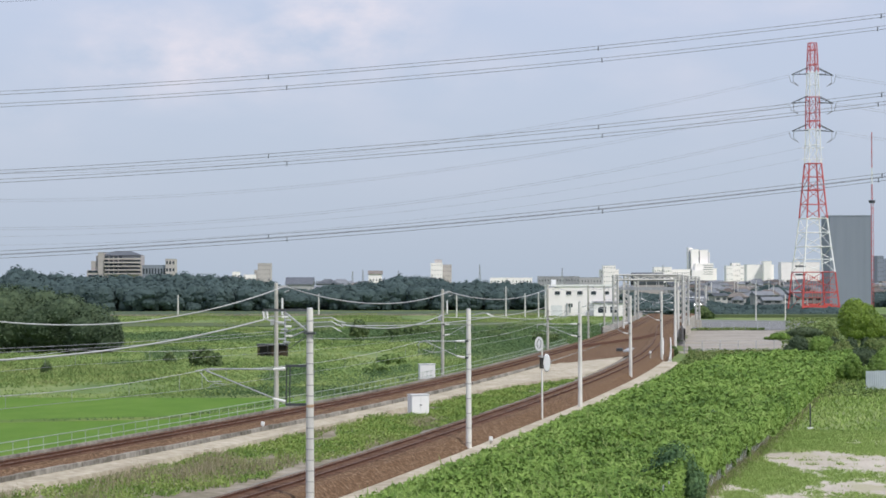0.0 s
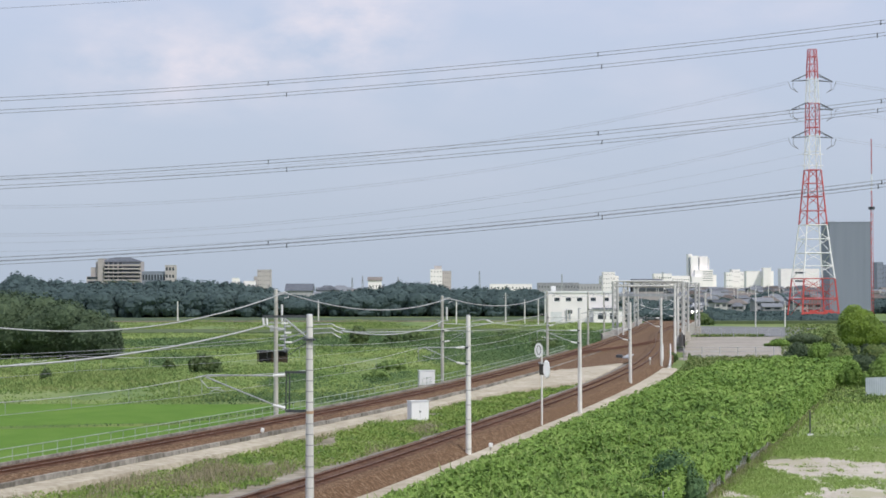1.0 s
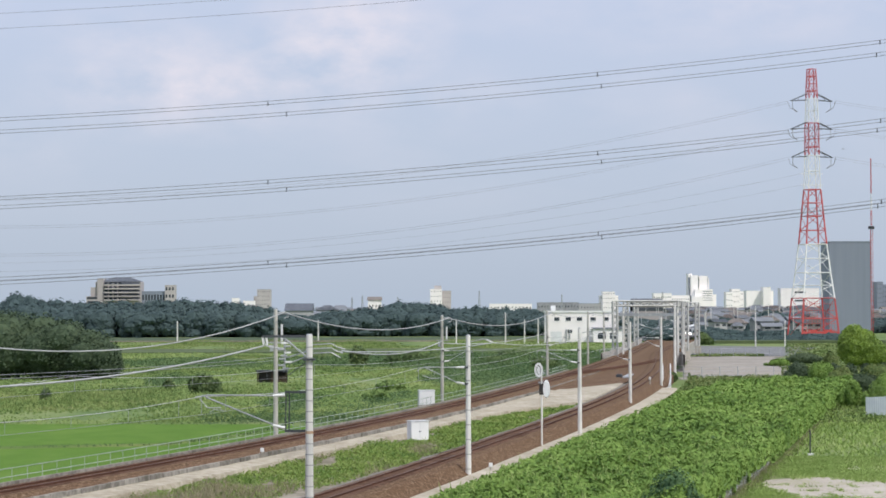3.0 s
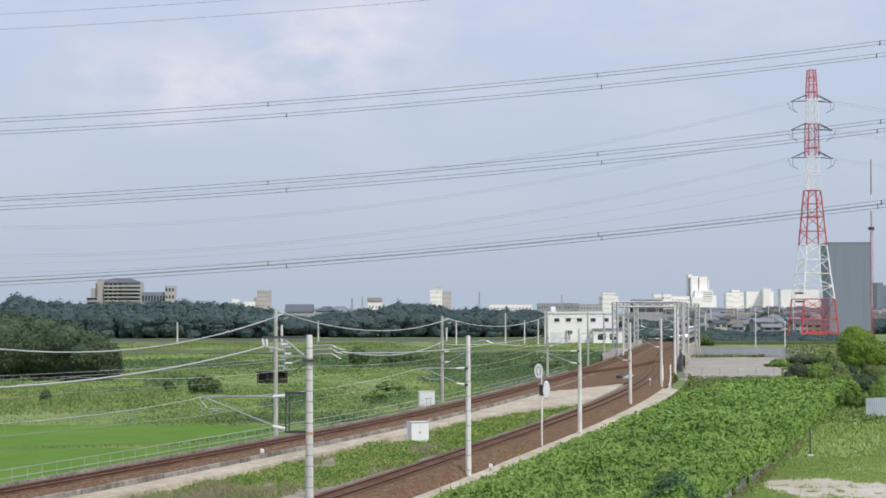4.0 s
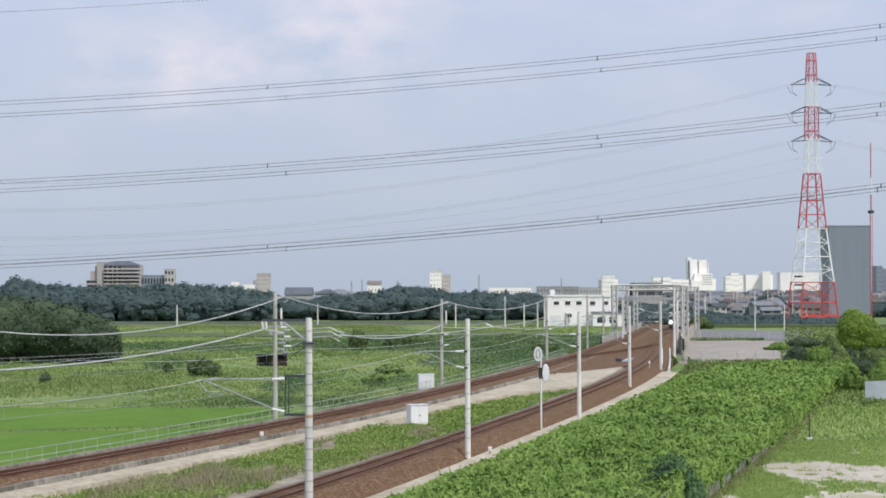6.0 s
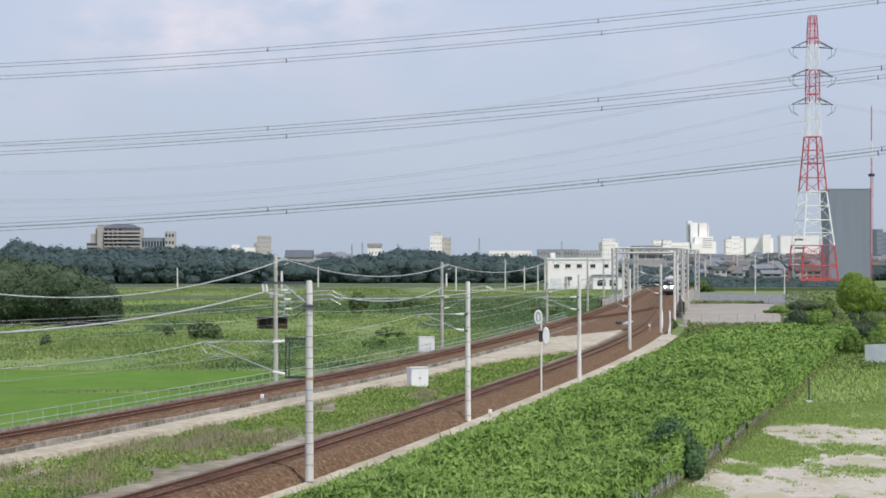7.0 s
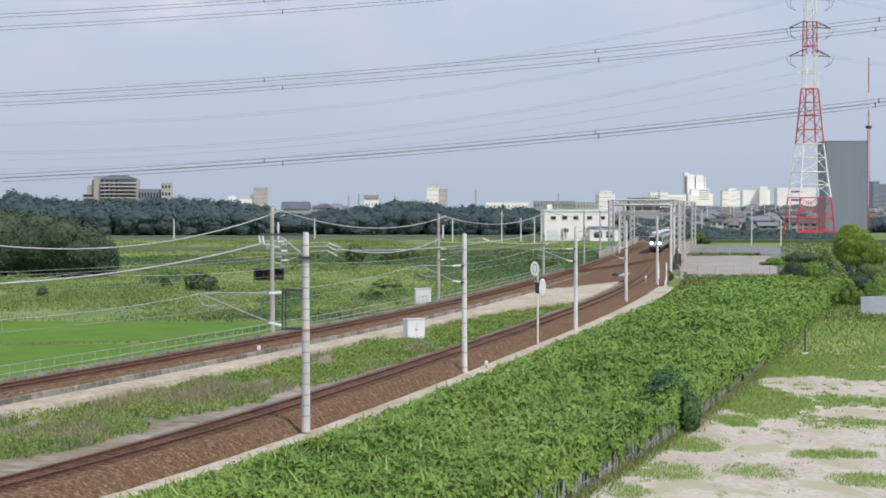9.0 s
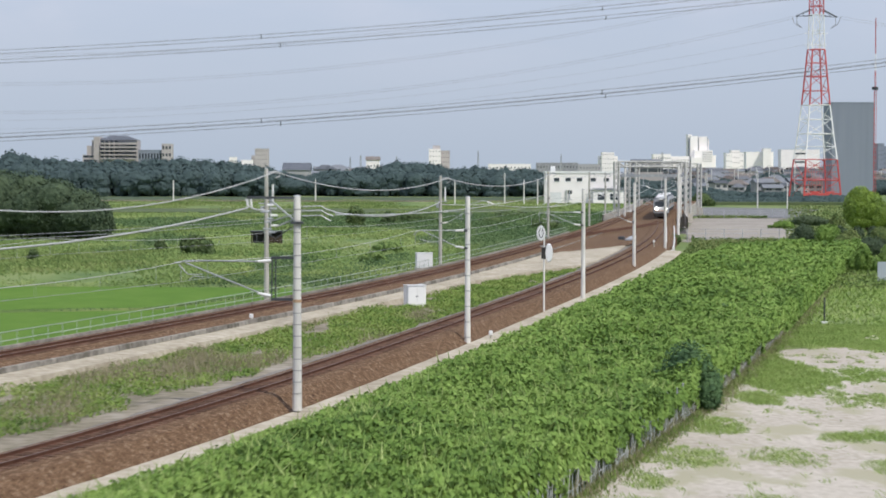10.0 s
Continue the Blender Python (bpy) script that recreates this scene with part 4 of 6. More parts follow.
def junction_pole():
    """The near pole with its long bracket, spacer frame and switchgear."""
    x, y, z, h = -6.75, 104.0, 0.5, 9.5
    p = catenary_pole(x, y, z, h, feeder=False, r=0.215, bands=17, label="near concrete railway pole with spacer frame, long cantilever and orange band")
    part("orange_band", rodded((0, 0, 4.66), (0, 0, 4.80), 0.205, 0.205, 14), M_ORANGE, p, "faded orange paint band")
    zt, zb = 7.20 - z, 5.30 - z
    fr = part("spacer_frame", boxed(-1.2, -0.1, -0.06, 0.06, zt - 0.06, zt + 0.06), M_DARKSTEEL, p, "dark steel frame holding the arm off the pole")
    part("lower_bracket", boxed(-1.2, -0.1, -0.06, 0.06, zb - 0.06, zb + 0.06), M_DARKSTEEL, fr)
    for dx in (-1.17, -1.0):
        part("upright", rodded((dx, 0, zb), (dx + 0.03, 0, zt), 0.03, None, 6), M_DARKSTEEL, fr)
    a = part("cantilever", tube([(-1.75, 0, 7.03 - z), (-4.2, 0, 7.06 - z), (-5.0, 0, 7.06 - z), (-5.6, 0, 6.95 - z)], 0.04, 6), M_STEEL, p, "galvanised steel tube arm")
    part("stay_tube", rodded((-1.7, 0, 5.58 - z), (-5.1, 0, 6.97 - z), 0.035, None, 6), M_STEEL, a)
    part("steady_arm", tube([(-5.4, 0, 6.89 - z), (-5.0, 0, 6.44 - z), (-4.35, 0, 6.44 - z)], 0.025, 6), M_STEEL, a)
    part("registration_arm", tube([(-4.9, 0, 6.22 - z), (-4.7, 0, 6.36 - z), (-4.2, 0, 6.31 - z)], 0.022, 6), M_STEEL, a)
    for zz, ze in ((7.06 - z, 7.03 - z), (5.44 - z, 5.58 - z)):
        part("insulator", rodded((-1.2, 0, zz), (-1.8, 0, ze), 0.09, 0.06, 8), M_INSUL, a, "white ribbed porcelain insulator")
    # top bracket
    zt = 9.95 - z
    b = part("top_beam", boxed(-2.3, 0.15, -0.06, 0.06, zt - 0.07, zt + 0.05), M_DARKSTEEL, p, "dark steel cross beam")
    part("strut", rodded((-1.35, 0, zt), (-0.1, 0, zt - 1.05), 0.045, None, 6), M_STEEL, b)
    part("strut", rodded((-1.25, 0.1, zt - 1.1), (-0.1, 0.1, zt - 0.75), 0.035, None, 6), M_STEEL, b)
    part("strut", rodded((-1.0, 0.1, zt - 1.35), (-0.1, 0.1, zt - 0.98), 0.035, None, 6), M_STEEL, b)
    part("hanger", tube([(-2.25, 0, zt - 0.1), (-2.2, 0, zt - 0.42), (-1.9, 0, zt - 0.55), (-1.2, 0, zt - 0.62)], 0.045, 6), M_FEED, b, "pale bent cable end")
    for dx in (-2.3, -2.12):
        part("insulator", rodded((dx, 0, zt - 0.05), (dx + 0.05, 0, zt - 0.42), 0.055, 0.045, 8), M_INSUL, b)
    part("switch_mast", rodded((-1.22, 0.05, zt), (-1.22, 0.05, zt - 1.75), 0.05, None, 6), M_STEEL, b)
    for i in range(9):
        dx, dz = -1.22 + 0.2 * math.sin(i * 2.4), -0.35 - i * 0.155
        part("switch_unit", boxed(dx - 0.16, dx + 0.16, -0.08, 0.1, zt + dz - 0.045, zt + dz + 0.045, bevel=0.02), M_STEEL if i % 3 else M_INSUL, b)
    part("switch_cable", tube([(-1.2, 0, zt - 1.7), (-1.0, 0, zt - 1.9), (-0.6, 0, zt - 1.6), (-0.15, 0, zt - 1.3)], 0.025, 5), M_DARKSTEEL, b)
    for k, dz in enumerate((-0.42, -0.62, -0.85)):
        part("side_arm", tube([(0.1, 0, zt + dz), (1.1, 0, zt + dz + 0.04), (1.35, 0, zt + dz - 0.12), (1.75 - 0.1 * k, 0, zt + dz - 0.22)], 0.028, 6), M_STEEL, p, "thin galvanised arm")
    part("cleat", boxed(-0.28, 0.28, -0.28, 0.28, zt - 1.2, zt - 1.1), M_DARKSTEEL, p)


junction_pole()

L_POLES = ((-13.9, 172.0, 0.9, 10.4), (-0.5, 232.0, 0.9, 9.7), (14.5, 305.0, 1.4, 9.7), (24.7, 370.0, 2.0, 8.9), (30.62, 412.0, 2.2, 8.6), (39.46, 470.0, 2.3, 9.0))
for i, (x, y, z, h) in enumerate(L_POLES):
    p = catenary_pole(x, y, z, h, 3.2, (5.9, 4.7) if i else None, heading(LEFT_C, y) * 0.4, r=0.2, side=1, feeder=False, mat=M_POLEOLD,
                      label="slim concrete pole carrying the feeder cable" if i else "concrete pole with a white looped cable end at the top")
    part("cable_loop", tube([(0.1, 0, h - 0.3), (0.7, 0, h - 0.2), (1.0, 0, h - 0.3), (1.05, 0, h - 0.6), (0.7, 0, h - 0.7)], 0.06, 6), M_FEED, p, "white looped cable end")
    part("bracket", boxed(-0.25, 1.0, -0.05, 0.05, h - 0.4, h - 0.3), M_STEEL, p)
    if i < 2:
        part("switch_box", boxed(-0.45, -0.2, -0.2, 0.2, h - 3.4, h - 2.9, bevel=0.03), M_STEEL, p)
        part("insulator", rodded((0.5, 0, h - 1.2), (0.5, 0, h - 2.6), 0.09, 0.09, 8), M_PALE, p, "pale hanging insulator")
        part("side_bar", boxed(-0.6, 0.7, -0.05, 0.05, h - 2.75, h - 2.65), M_STEEL, p)


def wire(name, pts, r, mat, label, category="wire", group="overhead wires"):
    return tagged(part(name, tube(pts, r, 5), mat), label, category, group)


def overhead_wires():
    # feeder on the left row of poles
    tops = [(-50.0, 104.0, 10.4)] + [(x + 0.7, y, z + h - 0.25) for x, y, z, h in L_POLES]
    tops[0] = (-35.59, 130.0, 10.33)
    sags = (2.3, 1.35, 1.3, 0.7, 0.4, 0.3)
    for a, b, s in zip(tops, tops[1:], sags):
        wire("feeder_cable", hung(a, b, s), 0.05, M_FEED, "thick pale feeder cable sagging between poles")
    # feeder of the near row
    a = (-9.0, 104.0, 9.48)
    wire("feeder_cable", hung((-21.25, 66.0, 8.82), a, 0.75), 0.04, M_FEED, "thick pale feeder cable held by the near pole")
    wire("feeder_cable", hung((-5.0, 104.1, 9.17), (3.1, 143.0, 9.0), 0.2), 0.03, M_FEED, "thin grey cable between near poles")
    wire("feeder_cable", hung((-7.46, 150.0, 8.35), (-0.50, 232.0, 7.85), 0.75), 0.055, M_FEED, "pale cable crossing to the far pole")
    wire("feeder_cable", hung((-0.50, 232.0, 7.60), (14.52, 305.0, 7.94), 0.6), 0.045, M_FEED, "pale cable between far poles")
    prev = (3.1, 143.0, 9.0)
    for x, y, z, h in R_POLES[1:]:
        cur = (x + 1.7, y, z + h - 0.5)
        wire("feeder_cable", hung(prev, cur, 0.5), 0.025, M_FEED, "thin grey cable between near poles")
        prev = cur
    # messenger and contact wires, held by the cantilever tips
    right = [(right_at(66)[0], 66.0, 7.6), (-6.75 - 5.3, 104.0, 7.00)]
    right += [(x - r, y, zz + z) for (x, y, z, h), r, zz in zip(R_POLES, (3.36, 3.81, 3.4, 3.4, 3.4), (7.34, 7.54, 6.6, 6.8, 7.0))]
    right += [(*right_at(y)[:2], right_z(y) + 6.0) for y in (400.0, 452.0, 505.0, 560.0)]
    left = [(*left_at(y)[:2], left_z(y) + 6.0) for y in (82.0, 127.0)] + [(*left_at(y)[:2], z + 5.9) for x, y, z, h in L_POLES] + [(*left_at(y)[:2], left_z(y) + 6.0) for y in (505.0, 560.0)]
    for row in (right, left):
        for a, b in zip(row, row[1:]):
            pts = hung(a, b, 0.45, 12)
            w = wire("catenary", pts, 0.015, M_FEED, "thin grey overhead wires sagging above the track", "overhead wire")
            low = hung((a[0], a[1], a[2] - 0.9), (b[0], b[1], b[2] - 0.9), 0.03, 12)
            part("contact_wire", tube(low, 0.010, 5), M_WIRE, w)
            for p, q in list(zip(pts, low))[1:-1:2]:
                part("dropper", rodded(q, p, 0.008, None, 4), M_WIRE, w)
            part("clip", rodded((a[0], a[1], a[2] - 0.9), a, 0.012, None, 4), M_WIRE, w)
    for dz in (0.0, -0.25):
        wire("field_wire", hung((-29.0, 130.0, 7.24 + dz), (-13.9, 172.0, 7.43 + dz), 0.15), 0.018, M_WIRE, "low thin wire over the fields")


overhead_wires()


# ---- beside the tracks ----
def cabinet(x, y, z, w, h, d, rz, label):
    c = thing("relay_cabinet", x, y, z, label, "cabinet", "trackside cabinets", rz)
    part("plinth", boxed(-w / 2 - 0.05, w / 2 + 0.05, -d / 2 - 0.05, d / 2 + 0.05, -0.4, 0.12), M_CONCRETE, c)
    part("body", boxed(-w / 2, w / 2, -d / 2, d / 2, 0.12, h, bevel=0.03), M_PALE, c)
    part("roof", boxed(-w / 2 - 0.05, w / 2 + 0.05, -d / 2 - 0.06, d / 2 + 0.05, h, h + 0.06), M_PALE, c)
    for s in (0, 1):
        dr = part("door", boxed(-w / 2 + 0.05 + s * (w / 2 - 0.03), -0.03 + s * (w / 2 - 0.02), -d / 2 - 0.025, -d / 2 - 0.002, 0.25, h - 0.1), M_WHITE, c)
        part("handle", boxed(-0.06 + s * 0.12 - 0.02, -0.06 + s * 0.12 + 0.02, -d / 2 - 0.06, -d / 2 - 0.02, h * 0.5, h * 0.5 + 0.14), M_DARKSTEEL, dr)
    return c


cabinet(-2.45, 179.0, 0.0, 1.61, 1.85, 0.9, 24, "white steel relay cabinet standing in weeds by the path")
cabinet(-2.18, 226.0, 1.0, 1.69, 1.65, 0.9, 10, "white steel relay cabinet beside the railing")


def round_signal():
    x, y = 7.8, 174.0
    s = thing("track_signal", x, y, 0, "slim trackside pole with white oval plate and white hood", "signal")
    part("post", rodded((0, 0, 0), (0, 0, 6.6), 0.08, 0.06, 8), M_POLE, s)
    ov = bmesh.new()
    bmesh.ops.create_cone(ov, cap_ends=True, segments=28, radius1=0.5, radius2=0.5, depth=0.06, matrix=Matrix.Translation((-0.25, -0.1, 6.28)) @ Matrix.Rotation(radians(90), 4, "X") @ Matrix.Diagonal((0.70, 1.2, 1, 1)))
    pl = part("oval_plate", ov, M_PALE, s, "white oval plate")
    ring = [(-0.25 + 0.16 * math.cos(k * math.pi / 10), -0.15, 6.28 + 0.36 * math.sin(k * math.pi / 10)) for k in range(21)]
    part("plate_ring", tube(ring, 0.028, 6), M_DARKSTEEL, pl, "grey oval ring on the plate")
    bk = part("lamp_box", boxed(-0.2, 0.2, -0.1, 0.3, 4.25, 5.15, bevel=0.05), M_DARK, s, "black lamp box")
    hd = bmesh.new()
    bmesh.ops.create_cone(hd, cap_ends=True, segments=28, radius1=0.5, radius2=0.44, depth=0.22, matrix=Matrix.Translation((0.38, 0.0, 4.7)) @ Matrix.Rotation(radians(90), 4, "X") @ Matrix.Diagonal((0.62, 1.5, 1, 1)))
    part("hood", hd, M_PALE, s, "white oval plate facing the track")
    part("clamp", boxed(-0.3, 0.5, -0.05, 0.05, 5.2, 5.3), M_STEEL, s)
    part("clamp", boxed(-0.3, 0.3, -0.05, 0.05, 6.0, 6.1), M_STEEL, s)
    part("base", boxed(-0.2, 0.2, -0.2, 0.2, -0.05, 0.12), M_CONCRETE, s)


round_signal()


def marker(x, y, z, label="small white marker post beside the track"):
    m = thing("marker_post", x, y, z, label, "marker", "marker posts")
    part("post", rodded((0, 0, -0.3), (0, 0, 0.3), 0.07, None, 8), M_CONCRETE, m)
    part("head", boxed(-0.13, 0.13, -0.09, 0.09, 0.28, 0.58, bevel=0.05), M_PALE, m)


marker(-13.3, 152.5, 0.75)
marker(3.03, 147.0, 0.04)
marker(25.15, 262.0, 2.30)

# low shed standing in the field
def field_shed():
    s = thing("field_shed", -27.18, 330.0, 0, "small dark weathered shed with an open front", "shed")
    w = 4.94
    part("roof", boxed(-w / 2, w / 2, -1.4, 1.4, 1.75, 1.95), M_DARKSTEEL, s, "rusty dark tin roof")
    part("back_wall", boxed(-w / 2 + 0.2, w / 2 - 0.2, 1.1, 1.2, 0, 1.75), M_DARK, s)
    for dx in (-w / 2 + 0.25, 0.0, w / 2 - 0.25):
        part("post", boxed(dx - 0.09, dx + 0.09, -1.2, -1.0, 0, 1.75), M_BARK, s)
    part("side_board", boxed(-0.2, w / 2 - 0.3, -1.1, -1.04, 0.2, 1.0), M_BARK, s)


field_shed()


def lamp_pole(x, y, top, base=0.0, r=0.12, cross=False):
    p = thing("utility_pole", x, y, base, "thin pale utility pole in the fields", "utility pole", "field poles")
    part("pole", rodded((0, 0, 0), (0, 0, top - base), r, r * 0.7, 8), M_POLE, p)
    part("cap", boxed(-0.18, 0.18, -0.18, 0.18, top - base, top - base + 0.35, bevel=0.05), M_PALE, p)
    if cross:
        for k in (0.5, 1.2):
            part("crossarm", boxed(-0.9, 0.9, -0.06, 0.06, top - base - k - 0.08, top - base - k + 0.08), M_STEEL, p)


lamp_pole(-98.64, 775.0, 7.06, r=0.3)
lamp_pole(-47.04, 775.0, 7.47, r=0.3)
for px_x, top in ((19.47, 10.08), (25.80, 7.73), (30.27, 8.03), (32.51, 7.95), (3.18, 7.83)):
    lamp_pole(px_x, 700.0, top, r=0.24, cross=True)
lamp_pole(102.33, 640.0, 7.44, r=0.2)
lamp_pole(93.43, 640.0, 10.86, r=0.2, cross=True)
lamp_pole(93.07, 760.0, 10.18, r=0.25, cross=True)


# ---- portals and bridge at the far end of the curve ----
def lattice_column(bm, x, y0, w, d, z0, z1, bays, r):
    """Four legs with zigzag lacing."""
    c = [(x - w / 2, y0 - d / 2), (x + w / 2, y0 - d / 2), (x + w / 2, y0 + d / 2), (x - w / 2, y0 + d / 2)]
    for a, b in c:
        bar(bm, (a, b, z0), (a, b, z1), r * 2)
    for k in range(bays):
        za, zb = z0 + (z1 - z0) * k / bays, z0 + (z1 - z0) * (k + 1) / bays
        for i in range(4):
            p, q = c[i], c[(i + 1) % 4]
            if k % 2:
                p, q = q, p
            bar(bm, (*p, za), (*q, zb), r)


M_PORTAL = material("pale_weathered_paint", [(0.46, 0.46, 0.44), (0.58, 0.58, 0.56)], 0.7, scale=0.8)


def portal(x0, x1, y, z0, h, label, w=0.9):
    p = thing("portal_frame", 0, y, z0, label, "portal", "track portals")
    for x in (x0, x1):
        bm = bmesh.new(); lattice_column(bm, x, 0, w, 0.8, 0, h, 9, 0.15)
        part("column", bm, M_PORTAL, p, "pale lattice steel column")
        part("footing", boxed(x - w, x + w, -0.7, 0.7, -2.4, 0.1), M_CONCRETE, p)
    bm = bmesh.new()
    n = 8
    for zz in (h - 1.0, h):
        for dy in (-0.4, 0.4):
            bar(bm, (x0, dy, zz), (x1, dy, zz), 0.24)
    for k in range(n):
        a, b = x0 + (x1 - x0) * k / n, x0 + (x1 - x0) * (k + 1) / n
        for dy in (-0.4, 0.4):
            bar(bm, (a, dy, h - 1.0 if k % 2 else h), (b, dy, h if k % 2 else h - 1.0), 0.15)
    part("cross_beam", bm, M_PORTAL, p, "pale lattice steel cross beam")
    for x in ((x0 * 2 + x1) / 3, (x0 + x1 * 2) / 3):
        part("drop_post", rodded((x, 0, h - 3.0), (x, 0, h), 0.09, None, 6), M_PORTAL, p)


for i, y in enumerate((428.0, 474.0, 540.0)):
    portal(left_at(y)[0] - 2.8, right_at(y)[0] + 4.2 + 0.6 * i, y, right_z(y) - 0.6, 11.2, "pale lattice steel portal spanning both tracks")

# plain tube beam between two poles
pb = thing("beam_gantry", 0, 424.0, 0, "pale blue-grey tube beam spanning the tracks between two posts", "gantry")
part("beam", boxed(34.69, 46.71, -0.15, 0.15, 9.95, 10.52), M_STEEL, pb)
for gx in (35.37, 46.25):
    part("post", rodded((gx, 0, 0.5), (gx, 0, 11.65), 0.2, 0.16, 10), M_POLE, pb)
for gx in (39.00, 42.63):
    part("hanger", rodded((gx, 0, 8.03), (gx, 0, 10.29), 0.08, None, 6), M_STEEL, pb)


def parapet(at, off, label, y0=395.0, y1=600.0):
    t = tagged(part("bridge_parapet", sweep(at, [(off - 0.15, -1.6), (off - 0.15, 0.75), (off + 0.15, 0.75), (off + 0.15, -2.0)], y0, y1, 6.0), M_CONCRETE), label, "parapet", kind="structure")
    return t


parapet(left_at, -3.2, "pale concrete parapet of the railway bridge")
parapet(right_at, 4.6, "pale concrete parapet beside the track", 385.0)


def stair_rail():
    """White slanting handrails by the end of the vines."""
    s = thing("access_stair", 29.82, 292.0, 0.0, "white slanting handrails of a concrete access stair", "stair")
    part("base", boxed(-1.2, 1.6, -1.5, 10, -0.2, 0.35, bevel=0.05), M_CONCRETE, s)
    for dx in (0.2, 1.3):
        part("handrail", tube([(dx - 0.6, -1, 0.9), (dx, 2, 1.5), (dx + 1.2, 14, 3.4)], 0.07, 6), M_PALE, s)
        for k in range(4):
            part("post", rodded((dx - 0.6 + k * 0.55, -1 + k * 4.3, 0.0), (dx - 0.6 + k * 0.55, -1 + k * 4.3, 0.95 + k * 0.75), 0.05, None, 6), M_PALE, s)


stair_rail()


# ---- pylon ----
def pylon():
    x, y = 145.19, 838.0
    p = thing("transmission_tower", x, y, 0, "tall red and white lattice transmission tower", "transmission tower", rz=12)
    # height, half width
    lv = [(-0.5, 7.87), (15.68, 6.48), (25.76, 5.33), (36.97, 4.22), (48.17, 3.36), (58.70, 2.54), (66.10, 2.34), (72.37, 2.17), (78.87, 2.13), (85.14, 2.05), (90.07, 1.89), (95.00, 1.76), (100.83, 1.60), (106.65, 1.31)]
    bands = {0: "r", 1: "w", 2: "w", 3: "r", 4: "r", 5: "w", 6: "w", 7: "r", 8: "r", 9: "w", 10: "w", 11: "r", 12: "r"}
    for i in range(len(lv) - 1):
        (z0, a), (z1, b) = lv[i], lv[i + 1]
        t = 0.46 if i < 5 else 0.30
        bm = bmesh.new()
        ca = [(-a, -a), (a, -a), (a, a), (-a, a)]; cb = [(-b, -b), (b, -b), (b, b), (-b, b)]
        for k in range(4):
            j = (k + 1) % 4
            bar(bm, (*ca[k], z0), (*cb[k], z1), t)
            bar(bm, (*cb[k], z1), (*cb[j], z1), t * 0.55)
            m = [((ca[k][q] + cb[k][q]) / 2) for q in (0, 1)]; m2 = [((ca[j][q] + cb[j][q]) / 2) for q in (0, 1)]
            zm = (z0 + z1) / 2
            if i < 5:
                bar(bm, (*ca[k], z0), (*m2, zm), t * 0.42); bar(bm, (*m2, zm), (*cb[k], z1), t * 0.42)
                bar(bm, (*m, zm), (*m2, zm), t * 0.38)
            else:
                bar(bm, (*ca[k], z0), (*cb[j], z1), t * 0.42); bar(bm, (*ca[j], z0), (*cb[k], z1), t * 0.42)
            if bands[i] == "r" and i in (0, 7, 11, 12):
                bar(bm, (*m, zm), (*m2, zm), t * 0.7)
        part("lattice_section", bm, M_RED if bands[i] == "r" else M_WHITE, p, "red lattice section" if bands[i] == "r" else "white lattice section")
    bm = bmesh.new()
    for k in range(5):
        box(bm, -7.6 + k * 3.05, -7.6 + k * 3.05 + 3.0, -7.8, -7.6, 0.2, 2.6 + 0.7 * (k % 2))
    part("base_panel", bm, M_RED, p, "red panels round the foot")
    for k in range(13):
        u = -7.2 + k * 1.2
        bm = bmesh.new(); bar(bm, (u, -7.75, 2.0), (u * 0.86, -6.75, 14.5), 0.085)
        part("guard_bar", bm, M_RED, p, "thin red bar of the climbing guard")
    for k in range(5):
        w = 7.8 - 0.2 * k
        bm = bmesh.new(); bar(bm, (-w, -w, 3.0 + 2.6 * k), (w, -w, 3.0 + 2.6 * k), 0.11)
        part("guard_rail", bm, M_RED, p, "thin red rail of the climbing guard")
    for z in (94.10, 82.90, 71.70):
        for s in (-1, 1):
            bm = bmesh.new()
            for dy in (-1.2, 1.2):
                bar(bm, (s * 2.2, dy, z + 2.6), (s * 8.8, 0, z - 0.2), 0.22)
                bar(bm, (s * 2.2, dy, z + 0.2), (s * 8.8, 0, z - 0.2), 0.18)
            bar(bm, (s * 5.5, 0.6, z + 1.2), (s * 5.5, -0.6, z), 0.14)
            part("cross_arm", bm, M_DARKSTEEL, p, "dark steel cross arm")
        for s in (-1, 1):
            part("jumper_loop", tube([(s * 9.0, -2.5, z - 0.3), (s * 8.6, -1.2, z - 3.0), (s * 6.0, 0.0, z - 4.6), (s * 8.6, 1.2, z - 3.0), (s * 9.0, 2.5, z - 0.3)], 0.1, 5), M_LINE, p)
    for z in (60.49, 64.98):
        bm = bmesh.new()
        bar(bm, (-4.6, 0, z), (4.6, 0, z), 0.22)
        part("small_arm", bm, M_WHITE, p)


pylon()


